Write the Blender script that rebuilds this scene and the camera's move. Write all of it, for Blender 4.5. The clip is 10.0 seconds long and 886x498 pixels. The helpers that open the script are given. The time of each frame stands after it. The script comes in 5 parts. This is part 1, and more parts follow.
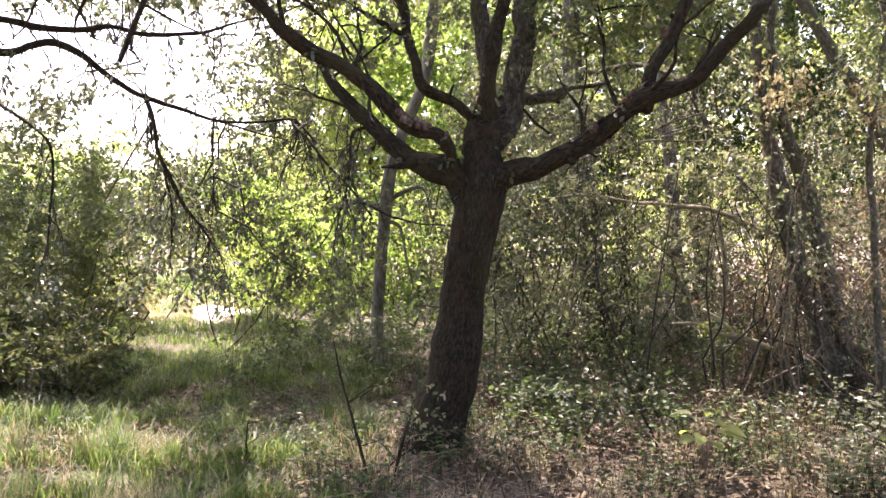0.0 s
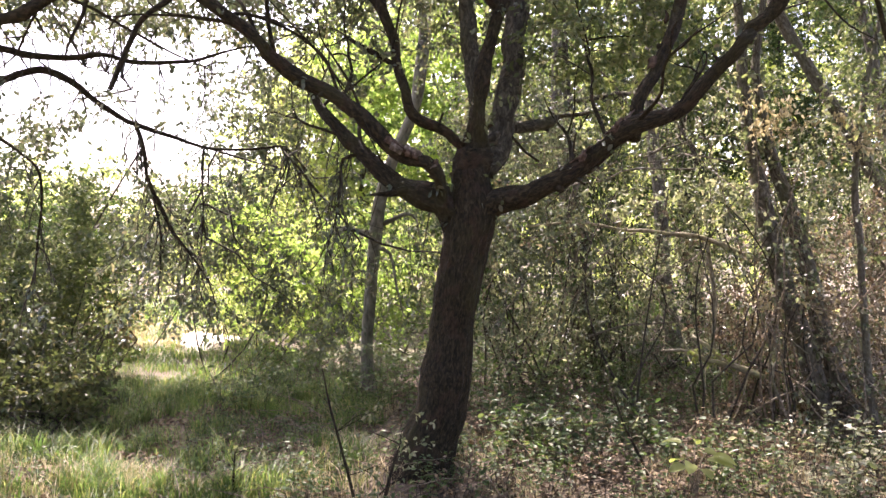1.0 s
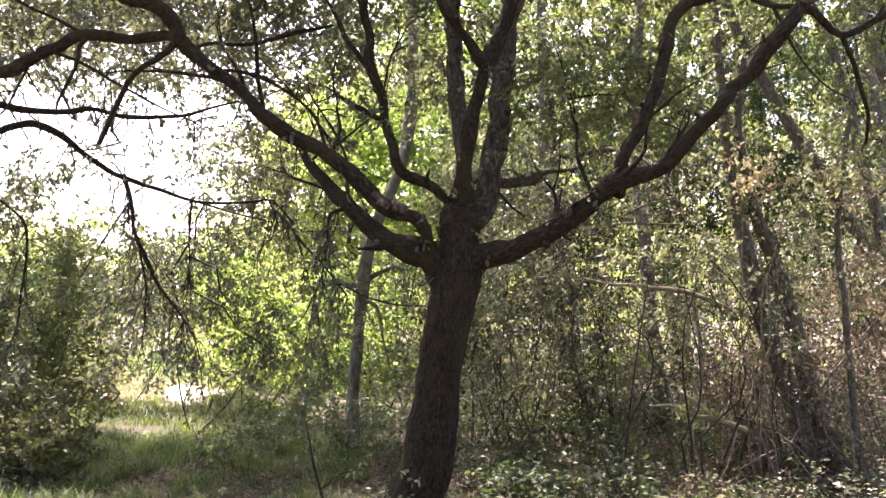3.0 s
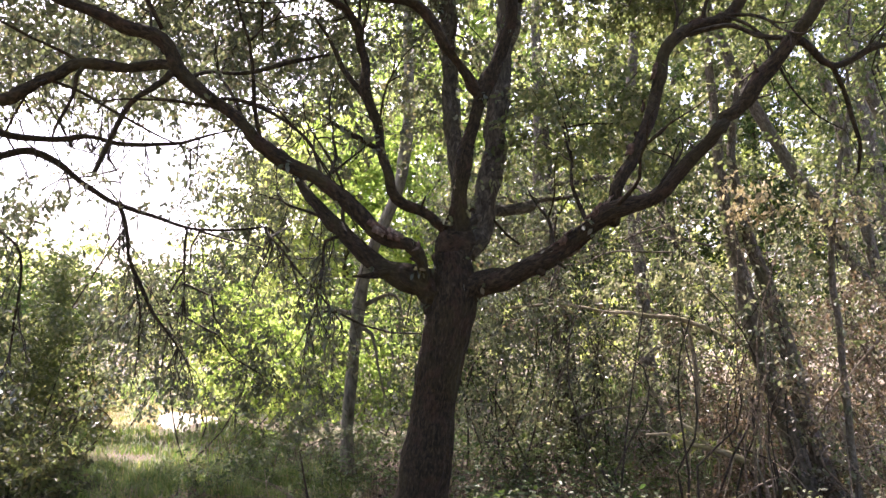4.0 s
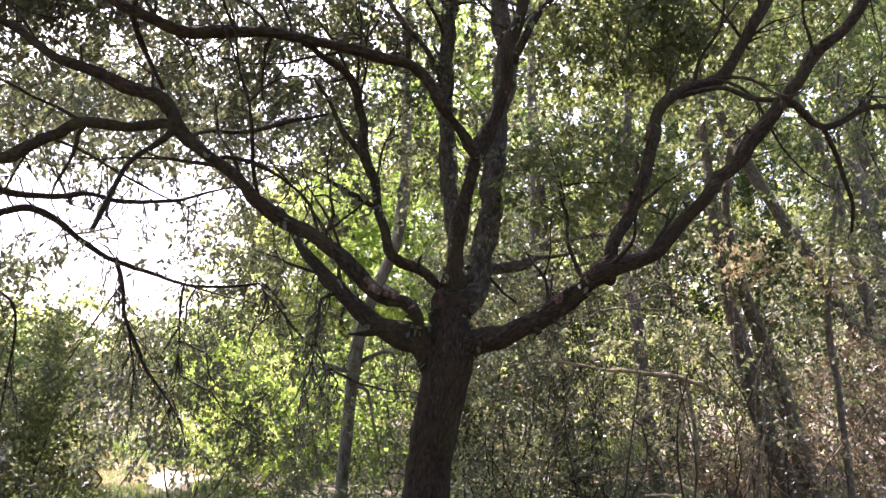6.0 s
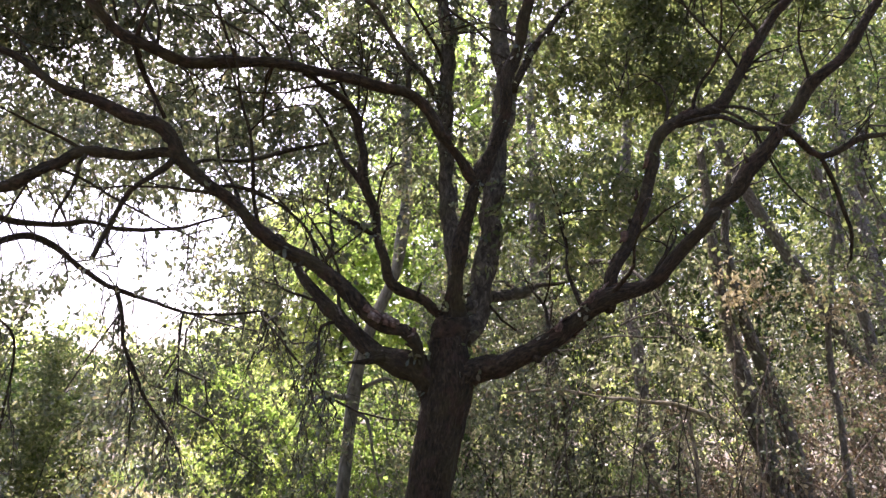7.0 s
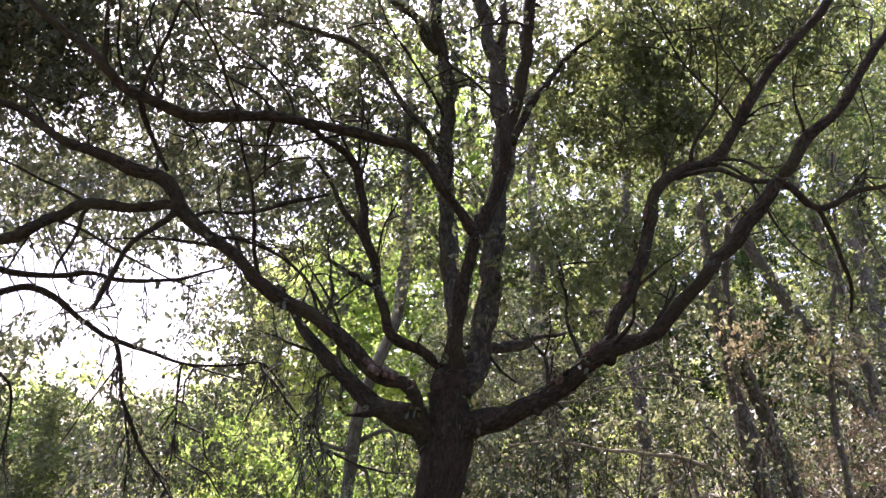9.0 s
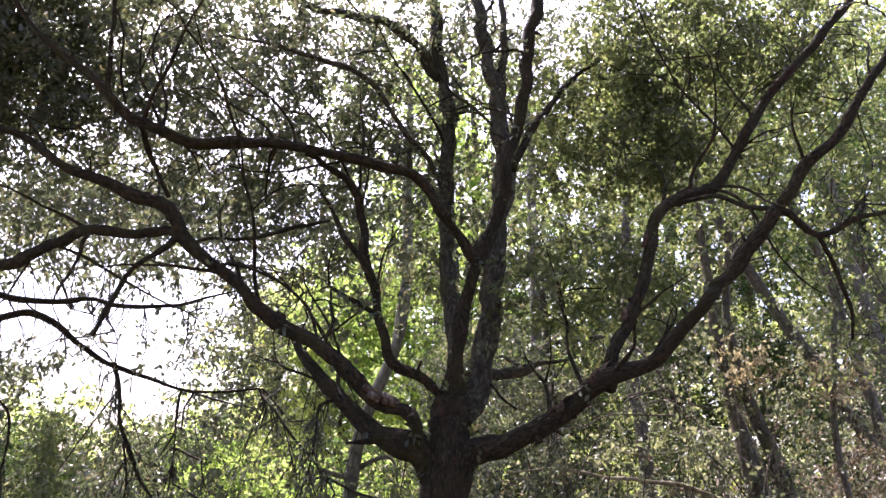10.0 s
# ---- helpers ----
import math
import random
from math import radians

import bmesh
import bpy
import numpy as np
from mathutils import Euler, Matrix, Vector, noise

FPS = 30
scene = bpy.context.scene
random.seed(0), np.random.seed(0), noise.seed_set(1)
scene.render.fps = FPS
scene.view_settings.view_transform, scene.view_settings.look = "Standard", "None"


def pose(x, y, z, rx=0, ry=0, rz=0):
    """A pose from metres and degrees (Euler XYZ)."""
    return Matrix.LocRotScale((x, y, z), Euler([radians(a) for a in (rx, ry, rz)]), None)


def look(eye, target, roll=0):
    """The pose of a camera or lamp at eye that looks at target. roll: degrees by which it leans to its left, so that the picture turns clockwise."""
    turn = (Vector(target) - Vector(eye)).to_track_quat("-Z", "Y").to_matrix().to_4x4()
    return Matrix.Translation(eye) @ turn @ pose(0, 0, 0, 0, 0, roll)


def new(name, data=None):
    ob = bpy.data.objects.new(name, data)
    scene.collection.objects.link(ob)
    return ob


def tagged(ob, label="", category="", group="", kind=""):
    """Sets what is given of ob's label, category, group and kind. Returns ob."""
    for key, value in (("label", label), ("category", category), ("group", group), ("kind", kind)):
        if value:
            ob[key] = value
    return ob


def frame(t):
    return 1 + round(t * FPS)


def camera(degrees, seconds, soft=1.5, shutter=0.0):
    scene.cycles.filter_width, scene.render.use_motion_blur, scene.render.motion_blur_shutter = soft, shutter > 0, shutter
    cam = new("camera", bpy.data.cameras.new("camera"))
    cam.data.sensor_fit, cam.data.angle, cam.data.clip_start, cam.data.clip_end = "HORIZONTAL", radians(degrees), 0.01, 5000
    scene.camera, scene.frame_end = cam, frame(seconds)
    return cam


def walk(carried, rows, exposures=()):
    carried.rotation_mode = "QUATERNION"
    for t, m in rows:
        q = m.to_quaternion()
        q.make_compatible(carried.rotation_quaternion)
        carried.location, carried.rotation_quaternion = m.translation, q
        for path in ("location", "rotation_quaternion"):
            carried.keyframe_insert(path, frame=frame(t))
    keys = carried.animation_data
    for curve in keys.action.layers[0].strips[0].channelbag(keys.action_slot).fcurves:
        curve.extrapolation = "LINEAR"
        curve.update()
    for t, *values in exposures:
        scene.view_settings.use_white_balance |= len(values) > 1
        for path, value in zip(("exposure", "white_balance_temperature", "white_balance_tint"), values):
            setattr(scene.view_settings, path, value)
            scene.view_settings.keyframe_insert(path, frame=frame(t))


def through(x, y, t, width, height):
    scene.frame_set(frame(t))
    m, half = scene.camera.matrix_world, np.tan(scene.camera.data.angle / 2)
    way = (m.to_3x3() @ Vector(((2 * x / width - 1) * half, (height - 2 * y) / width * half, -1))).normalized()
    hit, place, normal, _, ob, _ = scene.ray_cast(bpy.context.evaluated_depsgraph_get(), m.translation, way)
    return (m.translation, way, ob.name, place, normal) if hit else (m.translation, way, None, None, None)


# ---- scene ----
cam = camera(58.0, 10.0, soft=1.5)
PATH = [
    (0, pose(0.000, 0.000, 1.500, 88.50, 0.00, 0.00)),
    (0.5, pose(0.003, -0.002, 1.504, 89.46, -0.02, -0.35)),
    (1, pose(0.007, -0.004, 1.508, 90.37, -0.03, -0.67)),
    (1.5, pose(0.010, -0.006, 1.513, 91.23, -0.09, -1.00)),
    (2, pose(0.014, -0.008, 1.517, 92.10, -0.12, -1.21)),
    (2.5, pose(0.017, -0.010, 1.521, 93.09, -0.18, -1.35)),
    (4, pose(0.022, -0.016, 1.535, 95.96, -0.30, -1.82)),
    (4.5, pose(0.024, -0.018, 1.540, 96.88, -0.34, -1.93)),
    (5, pose(0.026, -0.020, 1.544, 97.87, -0.38, -2.00)),
    (5.5, pose(0.028, -0.023, 1.549, 98.88, -0.44, -2.03)),
    (7, pose(0.032, -0.035, 1.571, 101.69, -0.46, -2.02)),
    (7.5, pose(0.034, -0.039, 1.578, 102.54, -0.51, -2.01)),
    (8, pose(0.035, -0.044, 1.586, 103.38, -0.51, -1.99)),
    (8.5, pose(0.037, -0.048, 1.593, 104.22, -0.51, -1.97)),
    (9, pose(0.039, -0.052, 1.600, 105.04, -0.51, -1.95)),
    (9.5, pose(0.040, -0.056, 1.608, 105.92, -0.56, -1.93)),
    (10, pose(0.042, -0.060, 1.615, 106.74, -0.57, -1.91)),
]

walk(cam, PATH, exposures=[(0.0, 2.35, 6420, 28), (5.0, 2.16, 6220, 30), (10.0, 1.86, 5900, 32)])

# ---- world and sun ----
SUN_ELEVATION, SUN_AZIMUTH = 54.0, -22.0  # degrees; azimuth from straight ahead, negative to the left
world = bpy.data.worlds.new("world")
scene.world = world
world.use_nodes = True
wn = world.node_tree.nodes
sky = wn.new("ShaderNodeTexSky")
sky.sky_type, sky.sun_disc = "NISHITA", False
sky.sun_elevation, sky.sun_rotation = radians(SUN_ELEVATION), radians(SUN_AZIMUTH)
sky.air_density, sky.dust_density = 1.0, 4.5
wn["Background"].inputs["Strength"].default_value = 0.14
world.node_tree.links.new(sky.outputs["Color"], wn["Background"].inputs["Color"])
sun = new("sun", bpy.data.lights.new("sun", "SUN"))
sun.data.energy, sun.data.angle, sun.data.color = 5.0, radians(0.55), (1.0, 0.94, 0.82)
el, az = radians(SUN_ELEVATION), radians(SUN_AZIMUTH)
sun.matrix_world = look((8 * math.cos(el) * math.sin(az), 8 * math.cos(el) * math.cos(az), 8 * math.sin(el)), (0, 0, 0))


# ---- materials ----
def nodes_of(name):
    m = bpy.data.materials.new(name)
    m.use_nodes = True
    t = m.node_tree
    return m, t.nodes, t.links, t.nodes["Principled BSDF"], t.nodes["Material Output"]


def ramp(n, l, source, stops):
    r = n.new("ShaderNodeValToRGB")
    while len(r.color_ramp.elements) < len(stops):
        r.color_ramp.elements.new(0.5)
    for e, (at, c) in zip(r.color_ramp.elements, stops):
        e.position, e.color = at, (*c, 1)
    l.new(source, r.inputs["Fac"])
    return r.outputs["Color"]


def noise_node(n, l, scale, detail=4, stretch=None):
    tc, t = n.new("ShaderNodeTexCoord"), n.new("ShaderNodeTexNoise")
    t.inputs["Scale"].default_value, t.inputs["Detail"].default_value = scale, detail
    if stretch:
        mp = n.new("ShaderNodeMapping")
        mp.inputs["Scale"].default_value = stretch
        l.new(tc.outputs["Object"], mp.inputs["Vector"])
        l.new(mp.outputs["Vector"], t.inputs["Vector"])
    else:
        l.new(tc.outputs["Object"], t.inputs["Vector"])
    return t.outputs["Fac"]


def mixed(n, l, a, b, fac, how="MIX"):
    x = n.new("ShaderNodeMix")
    x.data_type, x.blend_type = "RGBA", how
    if isinstance(fac, float):
        x.inputs["Factor"].default_value = fac
    else:
        l.new(fac, x.inputs["Factor"])
    l.new(a, x.inputs["A"])
    l.new(b, x.inputs["B"])
    return x.outputs["Result"]


def bark(name, dark, mid, light, moss, scale=26.0, deep=0.02, grain=True, rust=None):
    """Furrowed bark: long ridges, lichen and reddish patches at a larger scale."""
    m, n, l, p, out = nodes_of(name)
    if grain:
        at, t = n.new("ShaderNodeAttribute"), n.new("ShaderNodeTexNoise")
        at.attribute_name = "grain"
        t.inputs["Scale"].default_value, t.inputs["Detail"].default_value, t.inputs["Roughness"].default_value = scale, 7, 0.62
        t.inputs["Distortion"].default_value = 0.6
        l.new(at.outputs["Vector"], t.inputs["Vector"])
        ridge = t.outputs["Fac"]
    else:
        ridge = noise_node(n, l, scale, 5)
    patch = noise_node(n, l, 3.4, 6)
    base = ramp(n, l, ridge, [(0.34, dark), (0.52, mid), (0.68, light)])
    green = ramp(n, l, ridge, [(0.3, tuple(0.5 * c for c in moss)), (0.7, moss)])
    where = ramp(n, l, patch, [(0.5, (0, 0, 0)), (0.66, (0.75, 0.75, 0.75))])
    col = mixed(n, l, base, green, where)
    if rust:
        red = ramp(n, l, ridge, [(0.35, tuple(0.35 * c for c in rust)), (0.62, rust)])
        spots = ramp(n, l, noise_node(n, l, 9.0, 5), [(0.55, (0, 0, 0)), (0.64, (0.8, 0.8, 0.8))])
        col = mixed(n, l, col, red, spots)
    l.new(col, p.inputs["Base Color"])
    p.inputs["Roughness"].default_value = 0.92
    p.inputs["Specular IOR Level"].default_value = 0.25
    b = n.new("ShaderNodeBump")
    b.inputs["Strength"].default_value, b.inputs["Distance"].default_value = 0.9, deep
    l.new(ridge, b.inputs["Height"])
    l.new(b.outputs["Normal"], p.inputs["Normal"])
    return m


def leafy(name, colours, through=0.45, rough=0.5, gain=1.6, gloss=0.3, tint=(1.04, 1.08, 0.71)):
    """A leaf: its colour varies from leaf to leaf and in drifts; it lets light through."""
    m, n, l, p, out = nodes_of(name)
    g = n.new("ShaderNodeNewGeometry")
    steps = [(i / max(1, len(colours) - 1), c) for i, c in enumerate(colours)]
    own = ramp(n, l, g.outputs["Random Per Island"], steps)
    drift = ramp(n, l, noise_node(n, l, 1.3, 3), [(0.35, (0.7, 0.72, 0.72)), (0.65, (1.15, 1.12, 1.0))])
    col = mixed(n, l, own, drift, 1.0, "MULTIPLY")
    l.new(col, p.inputs["Base Color"])
    p.inputs["Roughness"].default_value = rough
    p.inputs["Specular IOR Level"].default_value = gloss
    t = n.new("ShaderNodeBsdfTranslucent")
    bright = n.new("ShaderNodeMix")
    bright.data_type, bright.blend_type, bright.clamp_result = "RGBA", "MULTIPLY", False
    bright.inputs["Factor"].default_value = 1.0
    bright.inputs["B"].default_value = (gain * tint[0], gain * tint[1], gain * tint[2], 1)
    l.new(col, bright.inputs["A"])
    l.new(bright.outputs["Result"], t.inputs["Color"])
    mx = n.new("ShaderNodeMixShader")
    mx.inputs["Fac"].default_value = through
    l.new(p.outputs["BSDF"], mx.inputs[1])
    l.new(t.outputs["BSDF"], mx.inputs[2])
    l.new(mx.outputs["Shader"], out.inputs["Surface"])
    return m


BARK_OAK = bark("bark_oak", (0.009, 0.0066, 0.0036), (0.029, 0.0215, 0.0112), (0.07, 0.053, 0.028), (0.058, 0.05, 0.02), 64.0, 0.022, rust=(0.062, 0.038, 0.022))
BARK_GREY = bark("bark_grey", (0.022, 0.018, 0.012), (0.072, 0.062, 0.043), (0.155, 0.135, 0.098), (0.10, 0.092, 0.05), 46.0, 0.022)
# Paler copy of the grey bark; ambient light on thicket trunks is in its colour.
BARK_GREY_LIFTED = bark("bark_grey_lifted", (0.05, 0.041, 0.029), (0.125, 0.107, 0.08), (0.23, 0.205, 0.16), (0.15, 0.145, 0.085), 46.0, 0.016)
BARK_PALE = bark("bark_pale", (0.08, 0.07, 0.048), (0.17, 0.155, 0.11), (0.26, 0.24, 0.175), (0.14, 0.145, 0.08), 20.0, 0.006)
TWIG = bark("twig_bark", (0.02, 0.016, 0.012), (0.05, 0.04, 0.03), (0.095, 0.078, 0.058), (0.055, 0.055, 0.03), 60.0, 0.002, False)
FLAKE = bark("bark_flake", (0.035, 0.021, 0.013), (0.085, 0.052, 0.034), (0.16, 0.105, 0.072), (0.09, 0.06, 0.04), 40.0, 0.004, False)
FLAKE_PALE = bark("bark_flake_pale", (0.07, 0.05, 0.035), (0.15, 0.11, 0.08), (0.26, 0.21, 0.165), (0.14, 0.1, 0.07), 40.0, 0.004, False)
VINE = bark("vine_bark", (0.09, 0.07, 0.05), (0.2, 0.155, 0.11), (0.34, 0.27, 0.2), (0.16, 0.15, 0.09), 50.0, 0.002, False)
DEADWOOD = bark("dead_wood", (0.09, 0.072, 0.048), (0.25, 0.215, 0.145), (0.45, 0.39, 0.275), (0.26, 0.26, 0.1), 40.0, 0.005)
LEAF_OAK = leafy("leaf_oak", [(0.055, 0.064, 0.046), (0.07, 0.085, 0.056), (0.088, 0.102, 0.064), (0.12, 0.13, 0.092), (0.14, 0.118, 0.09)], 0.42, 0.36, 1.9, 0.6)
# Lighter copy of the oak leaf, with back light put into its colour.
LEAF_BACKLIT = leafy("leaf_backlit", [(0.06, 0.076, 0.036), (0.085, 0.104, 0.046), (0.11, 0.127, 0.058), (0.15, 0.148, 0.09)], 0.5, 0.38, 2.0, 0.5)
# Back light is put into these two: paler colours and a boosted transmission gain.
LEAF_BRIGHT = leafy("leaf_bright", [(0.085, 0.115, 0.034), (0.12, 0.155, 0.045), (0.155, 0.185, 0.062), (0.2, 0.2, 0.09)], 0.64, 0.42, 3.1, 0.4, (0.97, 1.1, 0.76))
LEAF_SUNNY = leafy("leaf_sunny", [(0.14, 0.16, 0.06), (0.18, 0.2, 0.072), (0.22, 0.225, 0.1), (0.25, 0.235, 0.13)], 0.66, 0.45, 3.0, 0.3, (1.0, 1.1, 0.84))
LEAF_LIME = leafy("leaf_lime", [(0.16, 0.19, 0.06), (0.2, 0.23, 0.075), (0.26, 0.26, 0.11)], 0.5, 0.45, 1.9)
LEAF_BRAMBLE = leafy("leaf_bramble", [(0.045, 0.046, 0.026), (0.06, 0.072, 0.033), (0.08, 0.1, 0.044), (0.12, 0.105, 0.06)], 0.34, 0.55, 1.6, 0.3)
LEAF_SHRUB = leafy("leaf_shrub", [(0.036, 0.06, 0.021), (0.05, 0.084, 0.027), (0.074, 0.108, 0.037), (0.115, 0.12, 0.06)], 0.36, 0.5, 1.8, 0.3)
LEAF_DRY = leafy("leaf_dry", [(0.08, 0.055, 0.038), (0.13, 0.095, 0.066), (0.3, 0.25, 0.195), (0.11, 0.09, 0.055), (0.11, 0.115, 0.055)], 0.36, 0.4, 1.4, 0.5, (1.04, 0.96, 0.76))
# The palest ivy colours also carry sunlit flecks and leaf highlights.
LEAF_IVY = leafy("leaf_ivy", [(0.065, 0.08, 0.042), (0.10, 0.118, 0.06), (0.155, 0.165, 0.1), (0.26, 0.245, 0.185)], 0.44, 0.4, 1.8, 0.5, (1.03, 1.05, 0.8))
LEAF_RUST = leafy("leaf_rust", [(0.07, 0.045, 0.031), (0.115, 0.077, 0.053), (0.31, 0.255, 0.2), (0.09, 0.066, 0.044), (0.14, 0.1, 0.07)], 0.4, 0.4, 1.6, 0.55, (1.04, 0.95, 0.78))
GRASS = leafy("grass", [(0.045, 0.082, 0.026), (0.065, 0.108, 0.032), (0.095, 0.132, 0.046), (0.19, 0.18, 0.09)], 0.52, 0.5, 2.0)
STRAW = leafy("straw", [(0.26, 0.21, 0.12), (0.38, 0.32, 0.2), (0.48, 0.42, 0.28)], 0.35, 0.6, 1.2, 0.3, (1.0, 1.0, 0.85))
LITTER = leafy("litter_leaf", [(0.055, 0.038, 0.026), (0.105, 0.073, 0.048), (0.17, 0.125, 0.08), (0.25, 0.19, 0.13)], 0.15, 0.8, 1.2, 0.2, (1.0, 0.9, 0.75))


def soil():
    m, n, l, p, out = nodes_of("forest_soil")
    fine, wide = noise_node(n, l, 38.0, 8), noise_node(n, l, 0.55, 4)
    brown = ramp(n, l, fine, [(0.3, (0.035, 0.026, 0.018)), (0.5, (0.10, 0.072, 0.046)), (0.7, (0.21, 0.155, 0.10))])
    green = ramp(n, l, fine, [(0.3, (0.03, 0.04, 0.015)), (0.55, (0.08, 0.10, 0.03)), (0.75, (0.17, 0.17, 0.07))])
    where = ramp(n, l, wide, [(0.48, (0, 0, 0)), (0.68, (0.8, 0.8, 0.8))])
    l.new(mixed(n, l, brown, green, where), p.inputs["Base Color"])
    p.inputs["Roughness"].default_value = 0.95
    b = n.new("ShaderNodeBump")
    b.inputs["Strength"].default_value, b.inputs["Distance"].default_value = 0.8, 0.03
    l.new(fine, b.inputs["Height"])
    l.new(b.outputs["Normal"], p.inputs["Normal"])
    return m


def sand():
    m, n, l, p, out = nodes_of("pale_sand")
    fine = noise_node(n, l, 60.0, 8)
    grains = ramp(n, l, fine, [(0.3, (0.34, 0.30, 0.23)), (0.55, (0.48, 0.44, 0.36)), (0.75, (0.6, 0.56, 0.47))])
    l.new(grains, p.inputs["Base Color"])
    p.inputs["Roughness"].default_value = 0.9
    return m


SOIL = soil()
SAND = sand()
rng = np.random.default_rng(7)


# ---- mesh builders ----
def mesh_of(name, verts, faces, material, smooth=True):
    """A mesh from an array of corners and an array of faces, all with as many corners."""
    me = bpy.data.meshes.new(name)
    verts, faces = np.asarray(verts, np.float32), np.asarray(faces, np.int32)
    k = faces.shape[1]
    me.vertices.add(len(verts))
    me.vertices.foreach_set("co", verts.ravel())
    me.loops.add(faces.size)
    me.loops.foreach_set("vertex_index", faces.ravel())
    me.polygons.add(len(faces))
    me.polygons.foreach_set("loop_start", np.arange(0, faces.size, k, dtype=np.int32))
    me.polygons.foreach_set("use_smooth", np.full(len(faces), smooth))
    me.update(calc_edges=True)
    me.materials.append(material)
    return me


def part(name, me, parent, label="", kind=""):
    ob = new(name, me)
    ob.parent = parent
    if parent.type == "EMPTY" or parent.parent is None:
        ob.matrix_parent_inverse = Matrix.Translation(-parent.location)
    return tagged(ob, label, "", "", kind)


def thing(name, place, label, category, group="", kind=""):
    ob = new(name)
    ob.location = place
    ob.empty_display_size = 0.2
    return tagged(ob, label, category, group, kind)


def smooth_line(points, step=0.07):
    """A Catmull-Rom line through (x, y, z, radius) rows, at even steps."""
    p = np.asarray(points, float)
    p = np.vstack([2 * p[0] - p[1], p, 2 * p[-1] - p[-2]])
    out = []
    for i in range(1, len(p) - 2):
        k = max(2, int(np.linalg.norm(p[i + 1, :3] - p[i, :3]) / step))
        u = (np.arange(k) / k)[:, None]
        a, b, c, d = p[i - 1], p[i], p[i + 1], p[i + 2]
        out.append(0.5 * (2 * b + (c - a) * u + (2 * a - 5 * b + 4 * c - d) * u**2 + (3 * b - a - 3 * c + d) * u**3))
    out.append(p[-2][None])
    line = np.vstack(out)
    line[:, 3] = np.maximum(line[:, 3], 0.0015)
    return line


def tube(line, sides=10, rough=0.0, seed=0, wobble=0.0):
    """A tapered tube round a line, with knobs and ridges."""
    g = np.random.default_rng(seed)
    c, r = line[:, :3].copy(), line[:, 3]
    n = len(c)
    if wobble:
        w = g.normal(0, 1, (n, 3))
        for _ in range(3):
            w[1:-1] = (w[:-2] + w[1:-1] + w[2:]) / 3
        c[1:-1] += w[1:-1] * wobble * np.minimum(1, r[1:-1, None] * 40)
    t = np.gradient(c, axis=0)
    t /= np.linalg.norm(t, axis=1)[:, None] + 1e-9
    ref = np.where(np.abs(t[:, 2:3]) < 0.9, [[0, 0, 1]], [[1, 0, 0]])
    if np.abs(t[:, 2]).mean() > 0.6:
        ref = np.tile([[0.0, 1.0, 0.0]], (n, 1))
    u = np.cross(t, ref)
    u /= np.linalg.norm(u, axis=1)[:, None] + 1e-9
    for i in range(1, n):
        if (u[i] * u[i - 1]).sum() < 0:
            u[i] = -u[i]
    v = np.cross(t, u)
    a = np.arange(sides) * 2 * np.pi / sides
    rr = np.tile(r[:, None], (1, sides))
    if rough:
        ridge = g.normal(0, 1, sides)
        k = g.normal(0, 1, (n, sides))
        k[1:-1] = (k[:-2] + 2 * k[1:-1] + k[2:]) / 4
        knob = np.interp(np.arange(n), np.linspace(0, n - 1, max(3, n // 3)), g.normal(0, 1, max(3, n // 3)))
        side = np.cos(a[None] + np.cumsum(g.normal(0, 0.5, n))[:, None])
        rr *= 1 + rough * (0.45 * ridge[None] + k + 0.75 * knob[:, None] + 0.9 * side * np.abs(knob)[:, None])
    ring = c[:, None] + rr[..., None] * (np.cos(a)[None, :, None] * u[:, None] + np.sin(a)[None, :, None] * v[:, None])
    verts = np.vstack([ring.reshape(-1, 3), c[:1], c[-1:]])
    i, j = np.meshgrid(np.arange(n - 1), np.arange(sides), indexing="ij")
    i, j = i.ravel(), j.ravel()
    k = (j + 1) % sides
    quads = np.stack([i * sides + j, i * sides + k, (i + 1) * sides + k, (i + 1) * sides + j], 1)
    j = np.arange(sides)
    k = (j + 1) % sides
    e = (n - 1) * sides
    caps = np.vstack([np.stack([k, j, np.full(sides, n * sides), np.full(sides, n * sides)], 1),
                      np.stack([e + j, e + k, np.full(sides, n * sides + 1), np.full(sides, n * sides + 1)], 1)])
    return verts, quads, caps


def limb_mesh(name, points, material, sides=10, rough=0.05, seed=0, wobble=0.012, step=0.05):
    v, q, c = tube(smooth_line(points, step), sides, rough, seed, wobble)
    me = bpy.data.meshes.new(name)
    me.from_pydata(v.tolist(), [], q.tolist() + [f[:3] for f in c.tolist()])
    me.polygons.foreach_set("use_smooth", np.full(len(me.polygons), True))
    me.materials.append(material)
    line = smooth_line(points, step)
    run = np.concatenate([[0], np.cumsum(np.linalg.norm(np.diff(line[:, :3], axis=0), axis=1))])
    ang = np.arange(sides) * 2 * np.pi / sides
    mean = float(line[:, 3].mean())
    g = np.stack([np.tile(np.cos(ang) * mean, (len(line), 1)), np.tile(np.sin(ang) * mean, (len(line), 1)),
                  np.tile(run[:, None] * 0.42 + seed * 3.7, (1, sides))], -1).reshape(-1, 3)
    g = np.vstack([g, g[:1], g[-1:]]).astype(np.float32)
    me.attributes.new("grain", "FLOAT_VECTOR", "POINT").data.foreach_set("vector", g.ravel())
    return me


def joined_tubes(lines, sides=4):
    vs, fs, o = [], [], 0
    for line in lines:
        v, q, _ = tube(line, sides)
        vs.append(v)
        fs.append(q + o)
        o += len(v)
    return np.vstack(vs), np.vstack(fs)


def unit(a):
    return a / (np.linalg.norm(a, axis=-1, keepdims=True) + 1e-9)


